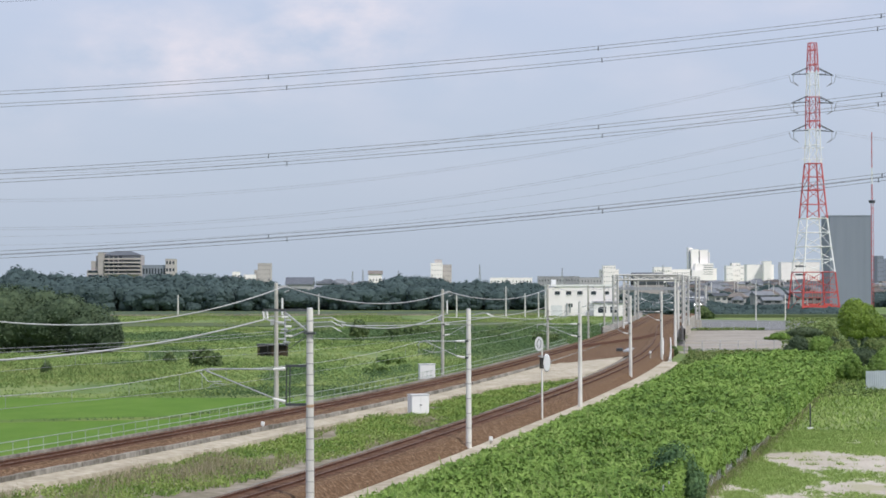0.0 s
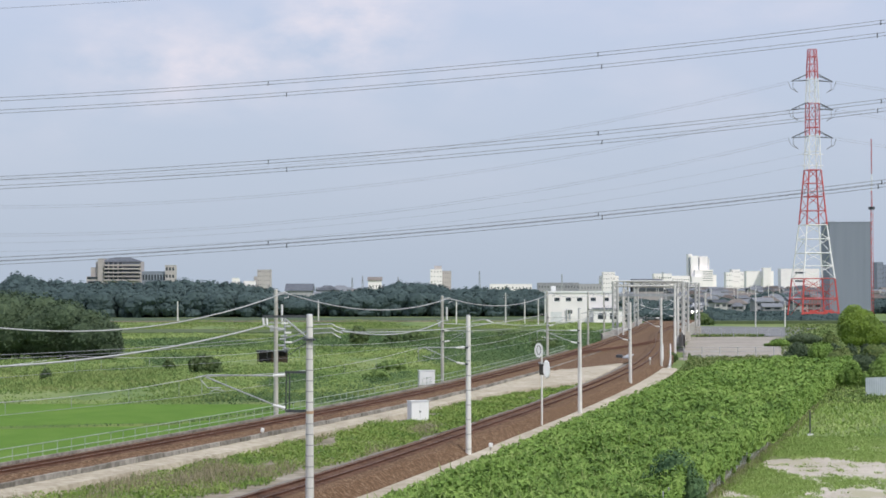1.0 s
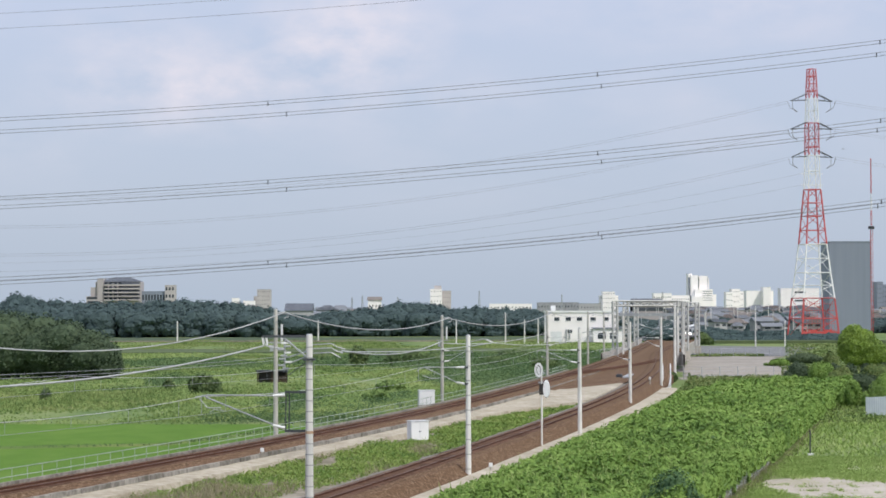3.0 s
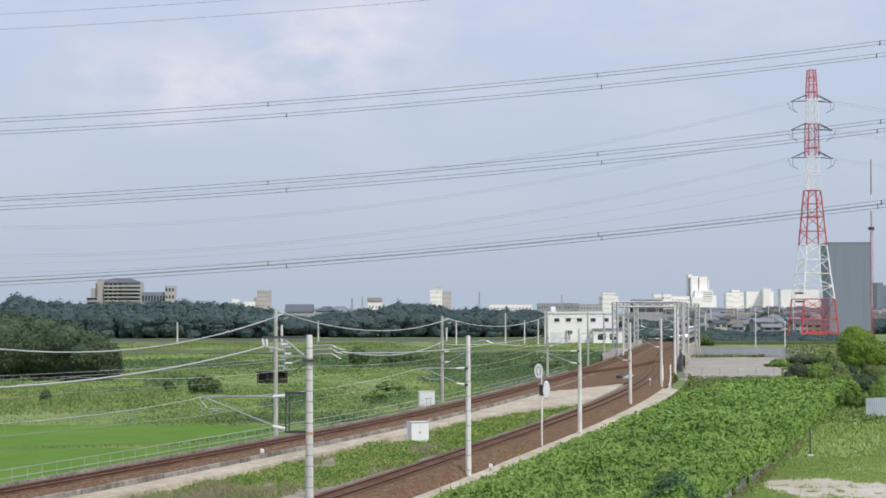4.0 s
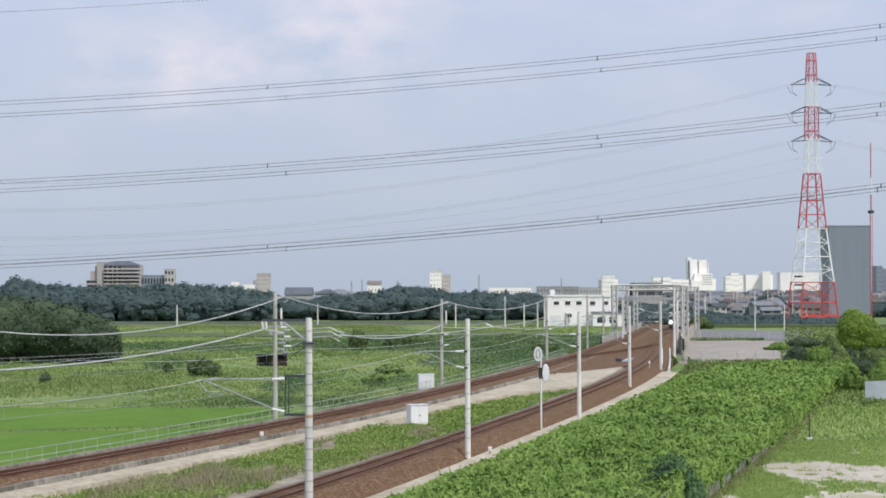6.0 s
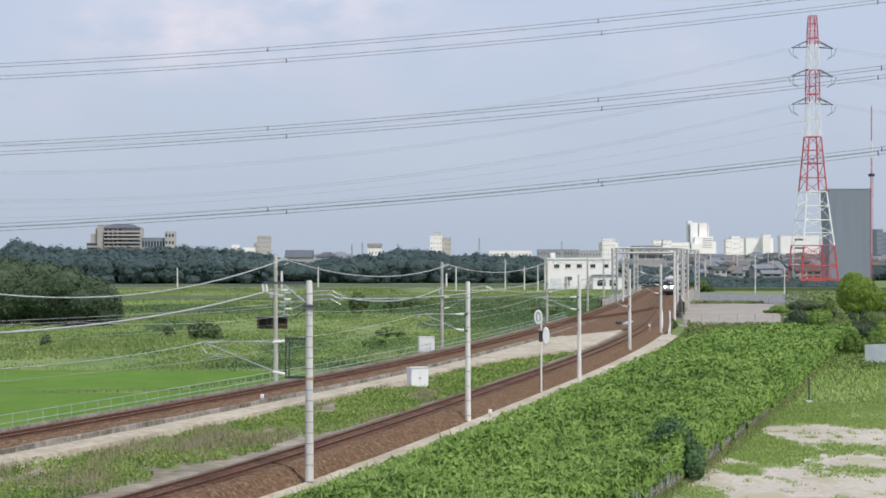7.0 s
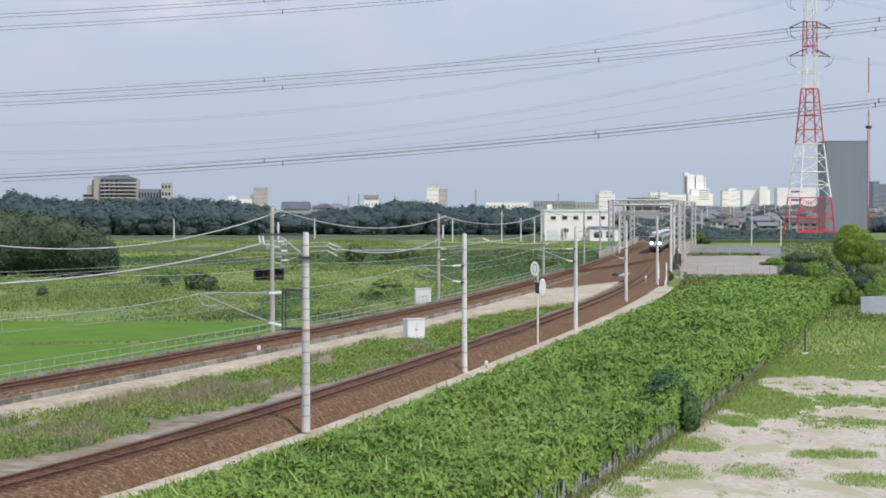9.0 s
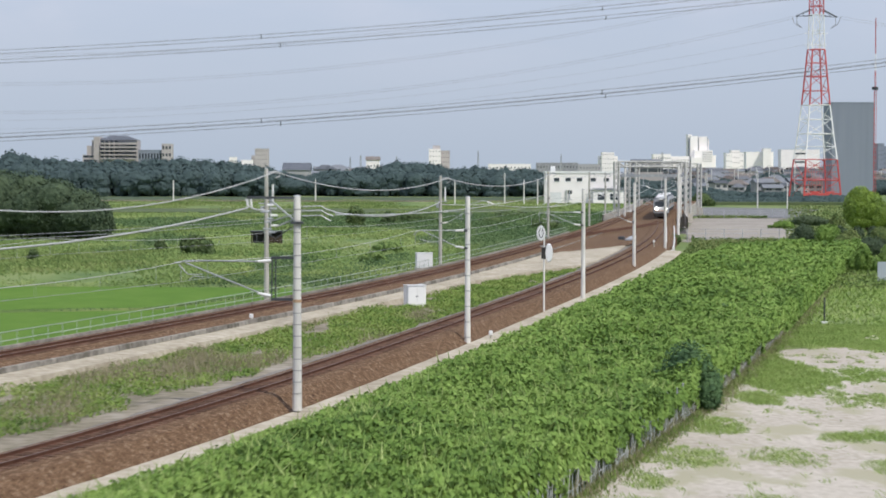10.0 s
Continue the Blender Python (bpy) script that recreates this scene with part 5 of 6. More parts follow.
def far_lines():
    """The fainter circuits that hang on the red and white tower."""
    y = 838.0
    for (z0, z1) in ((93.21, 55.56), (82.00, 44.36), (70.80, 33.16)):
        for dz in (0.0, 0.9):
            xa, xb = 136.23, -444.54
            pts = []
            for i in range(33):
                t = i / 32
                x = xa + (xb - xa) * t
                u = (x - -175.67) / (136.23 - -175.67)
                pts.append((x, y + 6 * t, z1 + (z0 - z1) * u * u + dz))
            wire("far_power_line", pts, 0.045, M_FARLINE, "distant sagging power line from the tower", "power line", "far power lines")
            pts = [(154.16 + k * 8.0, y, z0 + dz - 0.17 * k * 8 + 0.0005 * (k * 8) ** 2) for k in range(25)]
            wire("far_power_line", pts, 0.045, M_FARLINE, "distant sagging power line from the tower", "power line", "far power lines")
    for z0, z1 in ((60.49, 26.88), (64.98, 30.25)):
        pts = [(140.71 - i * 14.0, y, z0 - (z0 - z1) * (1 - (1 - i / 24) ** 2)) for i in range(25)]
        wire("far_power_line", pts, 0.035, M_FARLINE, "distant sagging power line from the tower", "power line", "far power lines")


far_lines()


def near_lines():
    """Two circuits of a nearer line, twin conductors with spacers, crossing above the railway."""
    def height(mid, x, d):
        return mid + 0.0864 * x + 0.0909 / d * x * x
    spans = [-90 + i * 6.0 for i in range(34)]
    for d, lefts, gap, spacers in ((270.0, (39.80, 29.70, 19.37), 0.40, (-22.8, 19.4, 55.6)), (284.0, (39.62, 29.44, 19.26), 0.42, (-21.5, 20.9, 58.0))):
        for left in lefts:
            for k in (0, 1):
                pts = [(x, d + (k - 0.5) * 0.3, height(left, x, d) - k * gap) for x in spans]
                wire("power_line", pts, 0.032, M_LINE, "dark twin power line crossing above the railway", "power line", "near power lines")
            for x in spacers:
                sp = thing("line_spacer", x, d, height(left, x, d) - gap / 2, "small dark spacer clamp on a twin power line", "spacer", "line spacers")
                part("clamp", boxed(-0.045, 0.045, -0.12, 0.12, -gap / 2 - 0.16, gap / 2 + 0.06), M_DARKSTEEL, sp)
    for d, left in ((270.0, 51.28), (284.0, 55.41)):
        pts = [(x, d, height(left, x, d)) for x in spans]
        wire("earth_wire", pts, 0.022, M_LINE, "thin earth wire high above the railway", "power line", "near power lines")


near_lines()


# ---- trees ----
def tree(name, x, y, lobes, n, size, mat, label, trunk_h, trunk_r, seed, category="tree", group=""):
    rng = np.random.default_rng(seed)
    t = thing(name, x, y, 0, label, category, group)
    bm = rodded((0, 0, -0.2), (0, 0, trunk_h), trunk_r, trunk_r * 0.5, 8)
    for k in range(5):
        a = k * 1.257 + seed
        l = lobes[k % len(lobes)]
        rod(bm, (0, 0, trunk_h * (0.5 + 0.1 * k)), (l[0] * 0.7 + math.cos(a) * 0.4, l[1] * 0.7 + math.sin(a) * 0.4, l[2]), trunk_r * 0.4, trunk_r * 0.12, 6)
    part("trunk", bm, M_BARK, t)
    cp, ways = crown_points(rng, lobes, n)
    part("crown", leaves("crown", cp, size, rng, ways + np.array([0.0, 0.0, 0.25]), 0.45, hearts(lobes, 0.78, 3)), mat, t, "uneven crown of many small leaves")
    return t


def random_lobes(rng, w, h0, h1, k, depth=1.0):
    out = []
    for i in range(k):
        r = rng.uniform(0.22, 0.42) * (h1 - h0)
        x = rng.uniform(-1, 1) * (w - r)
        top = h1 - (abs(x) / w) ** 2 * (h1 - h0) * 0.45
        out.append((x, rng.uniform(-1, 1) * depth, rng.uniform(h0 + r * 0.6, max(top - r, h0 + r * 0.7)), r * 1.15, r, r * 0.9))
    return out


def left_copse():
    """Dark round-headed trees at the edge of the fields."""
    rng = random.Random(21)
    for i, (px_x, top, w) in enumerate(((-79.44, 11.4, 6.0), (-72.43, 12.0, 6.0), (-66.98, 11.6, 5.5), (-62.45, 10.4, 5.0), (-58.71, 9.0, 4.2), (-55.64, 6.6, 2.6))):
        tree("broadleaf_tree", px_x, 352.0 - i * 1.5, random_lobes(rng, w, 0.6, top, 16, 2.5), 11000, 0.22, M_TREE, "dark green broadleaf tree with a dense rounded crown", top * 0.7, 0.3, 30 + i, group="copse at the field edge")


left_copse()


def far_woods():
    """The dark wood along the horizon of the fields, as one mass, its colour tinted with haze."""
    rng = np.random.default_rng(9)
    pts, ways, inner = [], [], []
    def belt(u0, u1, d, tops):
        # side over distance, distance, tree height along it
        xs, hs = zip(*tops)
        n = int((u1 - u0) / 0.0024)
        for i in range(n):
            u = u0 + (u1 - u0) * (i + rng.uniform(-0.4, 0.4)) / n
            for row in range(3):
                dd = d + row * 12 + rng.uniform(-6, 6)
                h = float(np.interp(u, xs, hs))
                h = h * (0.72 + 0.14 * row) * rng.uniform(0.9, 1.04)
                x = u * dd
                w = rng.uniform(3.4, 7.5)
                lobes = [(x + rng.uniform(-w, w) * 0.5, dd + rng.uniform(-1, 1), h * rng.uniform(0.12, 0.72), w * rng.uniform(0.5, 0.9), w * 0.7, h * rng.uniform(0.2, 0.3)) for _ in range(6)]
                lobes.append((x, dd, h * 0.62, w * 0.8, w * 0.8, h * 0.38))
                c, way = crown_points(rng, lobes, 640)
                pts.append(c); ways.append(way); inner.extend(lobes)
    belt(-0.2257, -0.0813, 905.0, [(-0.2257, 15.6), (-0.2096, 16.0), (-0.2043, 19.4), (-0.1976, 18.9), (-0.1909, 16.8), (-0.1668, 16.0), (-0.1428, 16.0), (-0.1214, 17.0), (-0.1027, 15.6), (-0.0813, 13.1)])
    belt(-0.0813, -0.0492, 930.0, [(-0.0813, 12.2), (-0.0706, 9.2), (-0.0599, 10.7), (-0.0492, 12.2)])
    belt(-0.0532, 0.0484, 915.0, [(-0.0532, 11.7), (-0.0385, 12.7), (-0.0278, 14.6), (-0.0198, 16.1), (-0.0118, 15.1), (0.0016, 13.6), (0.0203, 13.6), (0.0390, 12.2), (0.0484, 10.7)])
    belt(0.1112, 0.1647, 870.0, [(0.1112, 3.3), (0.1179, 4.7), (0.1246, 3.8), (0.1380, 1.9), (0.1647, 2.4)])
    belt(0.1126, 0.1861, 722.0, [(0.1126, 3.9), (0.1179, 4.6), (0.1233, 2.7), (0.1460, 1.9), (0.1647, 2.1), (0.1861, 3.1)])
    belt(0.1112, 0.2449, 1180.0, [(0.1112, 5.5), (0.1246, 6.8), (0.1380, 5.5), (0.1500, 10.6), (0.1540, 11.2), (0.1647, 7.4), (0.1914, 5.5), (0.2449, 8.0)])
    belt(0.0845, 0.1139, 1250.0, [(0.0845, 6.5), (0.1005, 5.2), (0.1139, 6.5)])
    belt(0.1861, 0.2503, 1000.0, [(0.1861, 6.4), (0.2075, 7.5), (0.2289, 9.6), (0.2503, 9.1)])
    for u0, u1, d, h in ((0.1125, 0.121, 1030.0, 6.0), (0.128, 0.135, 1080.0, 7.5), (0.143, 0.147, 1020.0, 5.5), (0.152, 0.160, 1150.0, 9.5), (0.164, 0.171, 1060.0, 6.5), (0.118, 0.126, 1300.0, 9.0), (0.137, 0.146, 1380.0, 9.0), (0.205, 0.215, 1050.0, 7.0), (0.222, 0.236, 1100.0, 8.0)):
        belt(u0, u1, d, [(u0, h * 0.8), ((u0 + u1) / 2, h), (u1, h * 0.7)])
    belt(0.070, 0.117, 760.0, [(0.070, 4.5), (0.09, 6.0), (0.117, 5.0)])
    p = np.concatenate(pts)
    tagged(part("far_woods", leaves("far_woods", p, 0.75, rng, np.concatenate(ways) + np.array([0.0, -0.1, 0.2]), 0.22, hearts(inner, 0.9)), M_FARTREE), "dark green wood along the far field edge, tinted with haze", "woods", kind="stuff")


far_woods()


def bush(x, y, w, h, seed, mat=None, label="rounded green bush in the field", n=900, size=0.22, group="field bushes"):
    rng = random.Random(seed)
    lobes = [(0, 0, h * 0.42, w * 0.34, w * 0.3, h * 0.52)]
    for _ in range(7):
        dx = rng.uniform(-0.38, 0.38) * w
        top = h * (1 - 3.6 * (dx / w) ** 2) * rng.uniform(0.6, 1.05)
        r = rng.uniform(0.2, 0.34) * h
        lobes.append((dx, rng.uniform(-0.2, 0.2) * w, max(top - r, r * 0.6), w * rng.uniform(0.1, 0.18), w * 0.15, r))
    tree("bush", x, y, lobes, n, size, mat or M_BUSH, label, h * 0.5, 0.06, seed, "bush", group)


for i, (a, b, w, h) in enumerate(((-32.96, 286.0, 5.0, 3.0), (-17.52, 420.0, 5.5, 4.2), (-11.04, 430.0, 4.6, 3.0), (-7.06, 440.0, 5.0, 2.8),
                                  (-2.92, 455.0, 7.0, 2.2), (9.66, 430.0, 9.0, 2.0), (-39.47, 300.0, 2.0, 1.6), (-50.17, 265.0, 1.6, 1.6),
                                  (-7.54, 300.0, 5.5, 1.5), (-8.69, 262.0, 4.5, 1.3), (18.82, 400.0, 8.0, 2.4), (34.94, 330.0, 3.0, 1.6),
                                  (81.45, 680.0, 9.0, 4.5), (-28.75, 480.0, 10.0, 1.6), (15.51, 500.0, 12.0, 1.8))):
    bush(a, b, w, h, 50 + i, None if i not in (8, 9) else M_FIELDLEAF, n=1500 if w > 4 else 700, size=0.16 + b * 0.0004)

# shrub growing out of the fence, darker than the vines
bush(11.35, 106.2, 3.8, 3.5, 90, M_DARKLEAF, "dark green shrub growing out of the vine fence", 6000, 0.085, "fence shrub")
bush(19.14, 152.0, 1.2, 2.3, 91, M_DARKLEAF, "dark green shrub growing out of the vine fence", 500, 0.13, "fence shrub")


def right_garden():
    """Trimmed tree, hedges and fence at the far side of the lot."""
    tree("trimmed_tree", 78.7, 402.0, [(-1.9, 0, 4.6, 2.5, 2.6, 3.2), (0.3, 0, 4.3, 3.0, 2.8, 3.0), (2.4, 0, 3.4, 2.2, 2.3, 2.2), (-1.3, 0, 6.3, 2.1, 2.0, 2.1), (0.6, 0, 5.6, 2.2, 2.0, 1.9), (-2.6, 0, 3.2, 1.9, 1.8, 2.0), (3.6, 0, 2.4, 2.2, 2.0, 1.9), (1.2, -0.4, 2.2, 2.6, 2.0, 1.7), (-1.4, -0.4, 2.0, 2.4, 2.0, 1.5)], 26000, 0.17, M_BRIGHTTREE, "round trimmed yellow-green garden tree", 3.0, 0.3, 70)
    for i, (a, d, w, h) in enumerate(((54.79, 330.0, 5.0, 4.2), (56.56, 320.0, 6.0, 4.6), (55.83, 300.0, 6.0, 4.0), (56.09, 285.0, 6.5, 3.6), (57.79, 275.0, 6.5, 3.4), (65.07, 360.0, 4.0, 5.4), (77.82, 340.0, 7.0, 4.0), (50.16, 262.0, 3.5, 3.0), (67.15, 330.0, 7.0, 3.8))):
        bush(a, d, w, h * 0.78, 110 + i, (M_TREE, M_KUDZU, M_SCRUB)[i % 3], "thick overgrown hedge bush covered in creepers", 3600, 0.15, "hedge bushes")
    bush(74.7, 441.0, 9.5, 2.3, 160, M_TREE, "dark hedge beyond the gravel yard", 3500, 0.22, "hedge bushes")
    bush(48.9, 236.0, 5.8, 4.0, 161, M_KUDZU, "thick overgrown hedge bush covered in creepers", 5000, 0.13, "hedge bushes")
    bush(45.6, 239.0, 3.4, 3.3, 162, M_KUDZU, "thick overgrown hedge bush covered in creepers", 3000, 0.13, "hedge bushes")
    bush(66.0, 420.0, 6.0, 1.6, 163, M_KUDZU, "low creeper-covered hummock behind the yard", 2500, 0.2, "hedge bushes")
    for i in range(8):
        bush(63.18 + i * 2.6, 345.0, 3.0, 2.6, 140 + i, M_TREE, "clipped dark green hedge", 900, 0.2, "clipped hedge")
    f = thing("sheet_fence", 43.93, 222.0, 0, "blue-grey corrugated sheet metal fence", "fence", rz=-10)
    me = bpy.data.meshes.new("panel")
    bm = bmesh.new()
    corrugated(bm, 8, 0.113, 2.0, "X")
    bm.to_mesh(me); bm.free(); me.materials.append(M_SHEETPALE)
    for k in range(13):
        o = new("panel", me); o.parent = f; o.matrix_basis = pose(k * 0.9, 0, 0.04 * (k % 3), 0, 0, 0)
    for k in range(5):
        part("post", rodded((k * 2.7, 0.08, 0), (k * 2.7, 0.08, 1.9), 0.05, None, 6), M_STEEL, f)
    post = rodded((0, 0, 0), (0, 0, 1.9), 0.06, None, 6)
    pp = thing("lot_post", 27.94, 163.0, 0, "thin dark post with a white foot in the grass", "post")
    part("post", post, M_DARKSTEEL, pp)
    part("foot", boxed(-0.22, 0.22, -0.15, 0.15, 0, 0.14), M_PALE, pp)


right_garden()


def yard_fence(y, u0, u1, n, h, label):
    f = thing("wire_fence", 0, y, 0, label, "fence", "yard fences")
    for k in range(n):
        x = (u0 + (u1 - u0) * k / (n - 1)) * y
        part("post", rodded((x, 0, 0), (x, 0, h), 0.06, None, 6), M_STEEL, f)
    for z in (h * 0.35, h * 0.68, h * 0.97):
        part("wire", tube([(u0 * y, 0, z), ((u0 + u1) / 2 * y, 0, z - 0.04), (u1 * y, 0, z)], 0.022, 5), M_STEEL, f)


yard_fence(336.0, 0.112, 0.163, 7, 2.2, "thin wire fence with steel posts before the yard")
yard_fence(506.0, 0.113, 0.158, 9, 2.0, "thin wire fence with steel posts behind the yard")


# ---- buildings ----
def block(name, x0, x1, y, z1, depth, wall, label, category="building", floors=0, cols=0, roof="flat", group="", rz=0.0, win=M_GLASS, balcony=False, z0=0.0, roofmat=None):
    """A building with its walls, roof and single windows; x0 to x1 along its front."""
    w = x1 - x0
    b = thing(name, (x0 + x1) / 2, y, z0, label, category, group, rz)
    h = z1 - z0
    part("wall", boxed(-w / 2, w / 2, 0, depth, -0.5, h, bevel=0.05), wall, b)
    if roof == "flat":
        part("parapet", boxed(-w / 2 - 0.12, w / 2 + 0.12, -0.12, depth + 0.12, h, h + 0.35), roofmat or wall, b)
    else:
        rh = 0.28 * min(w, depth) if roof == "gable" else 0.35 * min(w, depth)
        bm = bmesh.new()
        o = 0.6
        if roof == "gable":
            v = [bm.verts.new(c) for c in ((-w / 2 - o, -o, h), (w / 2 + o, -o, h), (w / 2 + o, depth + o, h), (-w / 2 - o, depth + o, h), (-w / 2 - o, depth / 2, h + rh), (w / 2 + o, depth / 2, h + rh))]
        else:
            v = [bm.verts.new(c) for c in ((-w / 2 - o, -o, h), (w / 2 + o, -o, h), (w / 2 + o, depth + o, h), (-w / 2 - o, depth + o, h), (-w * 0.22, depth / 2, h + rh), (w * 0.22, depth / 2, h + rh))]
        for f in ((0, 1, 5, 4), (2, 3, 4, 5), (1, 2, 5), (3, 0, 4), (3, 2, 1, 0)):
            bm.faces.new([v[i] for i in f])
        part("roof", bm, roofmat or M_ROOF, b)
    if floors and cols:
        fh, cw = h / floors, w / cols
        me = bpy.data.meshes.new("window")
        k = 0.45 if y > 1400 else 1.0
        bm = boxed(-cw * 0.3 * k, cw * 0.3 * k, -0.04, 0.02, -fh * 0.22 * k, fh * 0.22 * k); bm.to_mesh(me); bm.free(); me.materials.append(win)
        for f in range(floors):
            for c in range(cols):
                o = new("window", me); o.parent = b
                o.matrix_basis = pose(-w / 2 + cw * (c + 0.5), 0, fh * (f + 0.55))
            if balcony:
                part("balcony", boxed(-w / 2 + 0.3, w / 2 - 0.3, -1.2, -0.02, fh * f + 0.1, fh * f + 0.95), wall, b)
    return b


def factory():
    """White two-storey works beside the railway."""
    y = 735.0
    x0, x1 = 34.59, 59.15
    w, h = x1 - x0, 10.81
    b = thing("works_building", x0, y, 0, "white two-storey works building with a flat roof", "building")
    part("wall", boxed(0, w, 0, 14, -0.3, h, bevel=0.04), M_WALLWHITE, b)
    part("cornice", boxed(-0.25, w + 0.25, -0.25, 14.2, h - 0.5, h + 0.15), M_WHITE, b)
    part("roof_tank", boxed(1.8, 3.4, 3, 5, h + 0.15, h + 1.9, bevel=0.1), M_PALE, b)
    for u in (3.73, 7.66, 11.59, 16.31, 20.83):
        wn_ = part("window", boxed(u - 0.9, u + 0.9, -0.06, 0.05, 7.47, 8.65), M_GLASS, b)
        part("sill", boxed(u - 1.0, u + 1.0, -0.16, -0.05, 7.27, 7.47), M_WHITE, wn_)
    part("shutter", boxed(1.5, 5.4, -0.08, 0.05, 0, 3.73), M_PALE, b, "white roller shutter")
    part("window", boxed(7.6, 9.0, -0.06, 0.05, 3.14, 4.32), M_GLASS, b)
    part("duct", tube([(7.0, -0.4, 0.5), (7.0, -0.4, 4.5), (8.2, -0.4, 4.5), (8.2, -0.4, 1.2)], 0.22, 6), M_STEEL, b)
    an = part("annex", boxed(w * 0.66, w + 2.0, -3.0, -0.05, -0.3, 4.52), M_WALLWHITE, b)
    part("annex_roof", boxed(w * 0.64, w + 2.4, -3.4, 0.0, 4.52, 5.11), M_ROOF, an)
    for k in range(2):
        part("window", boxed(w * 0.72 + k * 4.2, w * 0.72 + k * 4.2 + 2.8, -3.06, -2.98, 1.2, 3.3), M_GLASS, an)


factory()


def apartment():
    """Stepped beige apartment house above the wood."""
    y, c = 1300.0, -201.95
    b = thing("apartment_house", c, y, 0, "stepped beige apartment house with balconies and a dark hip roof", "apartment house")
    for x0, x1, z1, y0, z0 in ((-13.9, 13.9, 29.27, 0, 15.0), (-16.7, 12.9, 25.80, -1.5, 15.0), (-19.1, 12.9, 20.24, -3.0, 0)):
        part("wall", boxed(x0, x1, y0, 14, z0, z1), M_WALLBEIGE, b)
    bm = bmesh.new()
    zr = 29.27
    v = [bm.verts.new(k) for k in ((-12.2, -1, zr), (13.9, -1, zr), (13.9, 14, zr), (-12.2, 14, zr), (-3, 6, zr + 2.8), (6.6, 6, zr + 2.8))]
    for f in ((0, 1, 5, 4), (2, 3, 4, 5), (1, 2, 5), (3, 0, 4), (3, 2, 1, 0)):
        bm.faces.new([v[k] for k in f])
    part("roof", bm, M_DARKROOF, b, "dark grey hip roof")
    part("stair_tower", boxed(-12.2, -8.5, -3.5, 10, 0, zr + 2.0), M_WALLBEIGE, b)
    me = bpy.data.meshes.new("window"); bm = boxed(-1.1, 1.1, -0.1, 0.05, -0.6, 0.8); bm.to_mesh(me); bm.free(); me.materials.append(M_GLASS)
    for f in range(5):
        zz = 28.06 - f * 2.3
        bl = part("balcony", boxed(-8.0, 14.2, -5.0, -3.1, zz - 1.25, zz - 0.45), M_WALLBEIGE, b, "pale balcony front")
        # flat dark plate on the wall paints the shade behind the balcony
        part("recess", boxed(3.0, 13.8, -3.1, -3.0, zz - 0.4, zz + 0.75), M_DARKROOF, bl, "dark plate for the shade behind the balcony")
        for k in range(4):
            o = new("window", me); o.parent = b; o.matrix_basis = pose(-7.0 + k * 2.9, -3.06, zz)
        for k in range(3):
            o = new("window", me); o.parent = b; o.matrix_basis = pose(-17.5 + f * 0.3 + k * 2.0, -3.06, 19.19 - f * 2.6)
    block("apartment_wing", -188.05, -173.45, y + 4, 23.02, 12, M_WALLGREY, "low dark grey wing of the apartment house", "building", 3, 8)
    block("stair_block", -173.45, -167.54, y + 2, 26.84, 10, M_WALLBEIGE, "beige stair block with small windows", "building", 6, 3)


apartment()

block("tower_block", -161.23, -150.16, 1800.0, 29.01, 14, M_WALLBEIGE, "distant beige tower block with window grid", "building", 8, 6)
block("tower_block", -166.85, -162.94, 1830.0, 23.43, 12, M_WALLBEIGE, "distant brown block beside the tower", "building", 5, 3)
block("low_block", -172.73, -167.27, 1700.0, 21.20, 10, M_WALLWHITE, "distant small white house block", "building", 3, 3)
block("low_block", -165.56, -156.36, 1720.0, 19.02, 10, M_WALLWHITE, "distant low white building", "building", 2, 5)
block("temple_hall", -82.30, -69.02, 1080.0, 11.20, 18, M_TOWNWALL, "hall with a large dark grey tiled roof", "hall", roof="gable", roofmat=M_DARKROOF)
block("white_hotel", -14.73, -4.06, 1900.0, 30.00, 14, M_WALLWHITE, "distant white block with rooftop sign frame", "building", 7, 4)
block("white_hotel", -4.09, 4.09, 1910.0, 28.56, 14, M_WALLBEIGE, "distant brown-grey block beside the white one", "building", 7, 4)
block("rooftop_sign", -11.21, -4.58, 1905.0, 33.10, 4, M_WALLBEIGE, "boxy structure on a distant roof", "building", z0=30.05)
block("hall", -55.75, -46.52, 1500.0, 18.42, 12, M_WALLWHITE, "distant hall with a faded red-brown roof", "building", 2, 4, roof="gable", roofmat=M_BROWNROOF)


def hospital():
    """The stepped white slab building of the skyline."""
    b = thing("hospital_tower", 300.13, 2500.0, 0, "bright white stepped high-rise with narrow slabs", "building")
    for x0, x1, z1, dy in ((-14.0, -9.4, 53.98, 4), (-11.4, -2.7, 51.98, 0), (-1.0, 8.7, 51.31, 2), (9.4, 11.4, 48.63, 8), (-7.4, 14.0, 35.26, -6), (-11.4, 1.3, 27.24, -9), (15.4, 19.4, 29.25, 5)):
        part("slab", boxed(x0, x1, dy, dy + 20, -1, z1), M_WALLWHITE, b)
    for k in range(5):
        part("window_band", boxed(2.0, 13.4, -6.1, -5.9, 32.59 - k * 2.6, 33.13 - k * 2.6), M_GLASS, b)
    # solid grey strips stand in for the shadow between the slabs
    for x in (-13.0, -1.9, 9.1):
        part("shadow_joint", boxed(x - 0.35, x + 0.35, 3, 22, 0, 49.97), M_WALLGREY, b, "grey strip for the shadow between slabs")


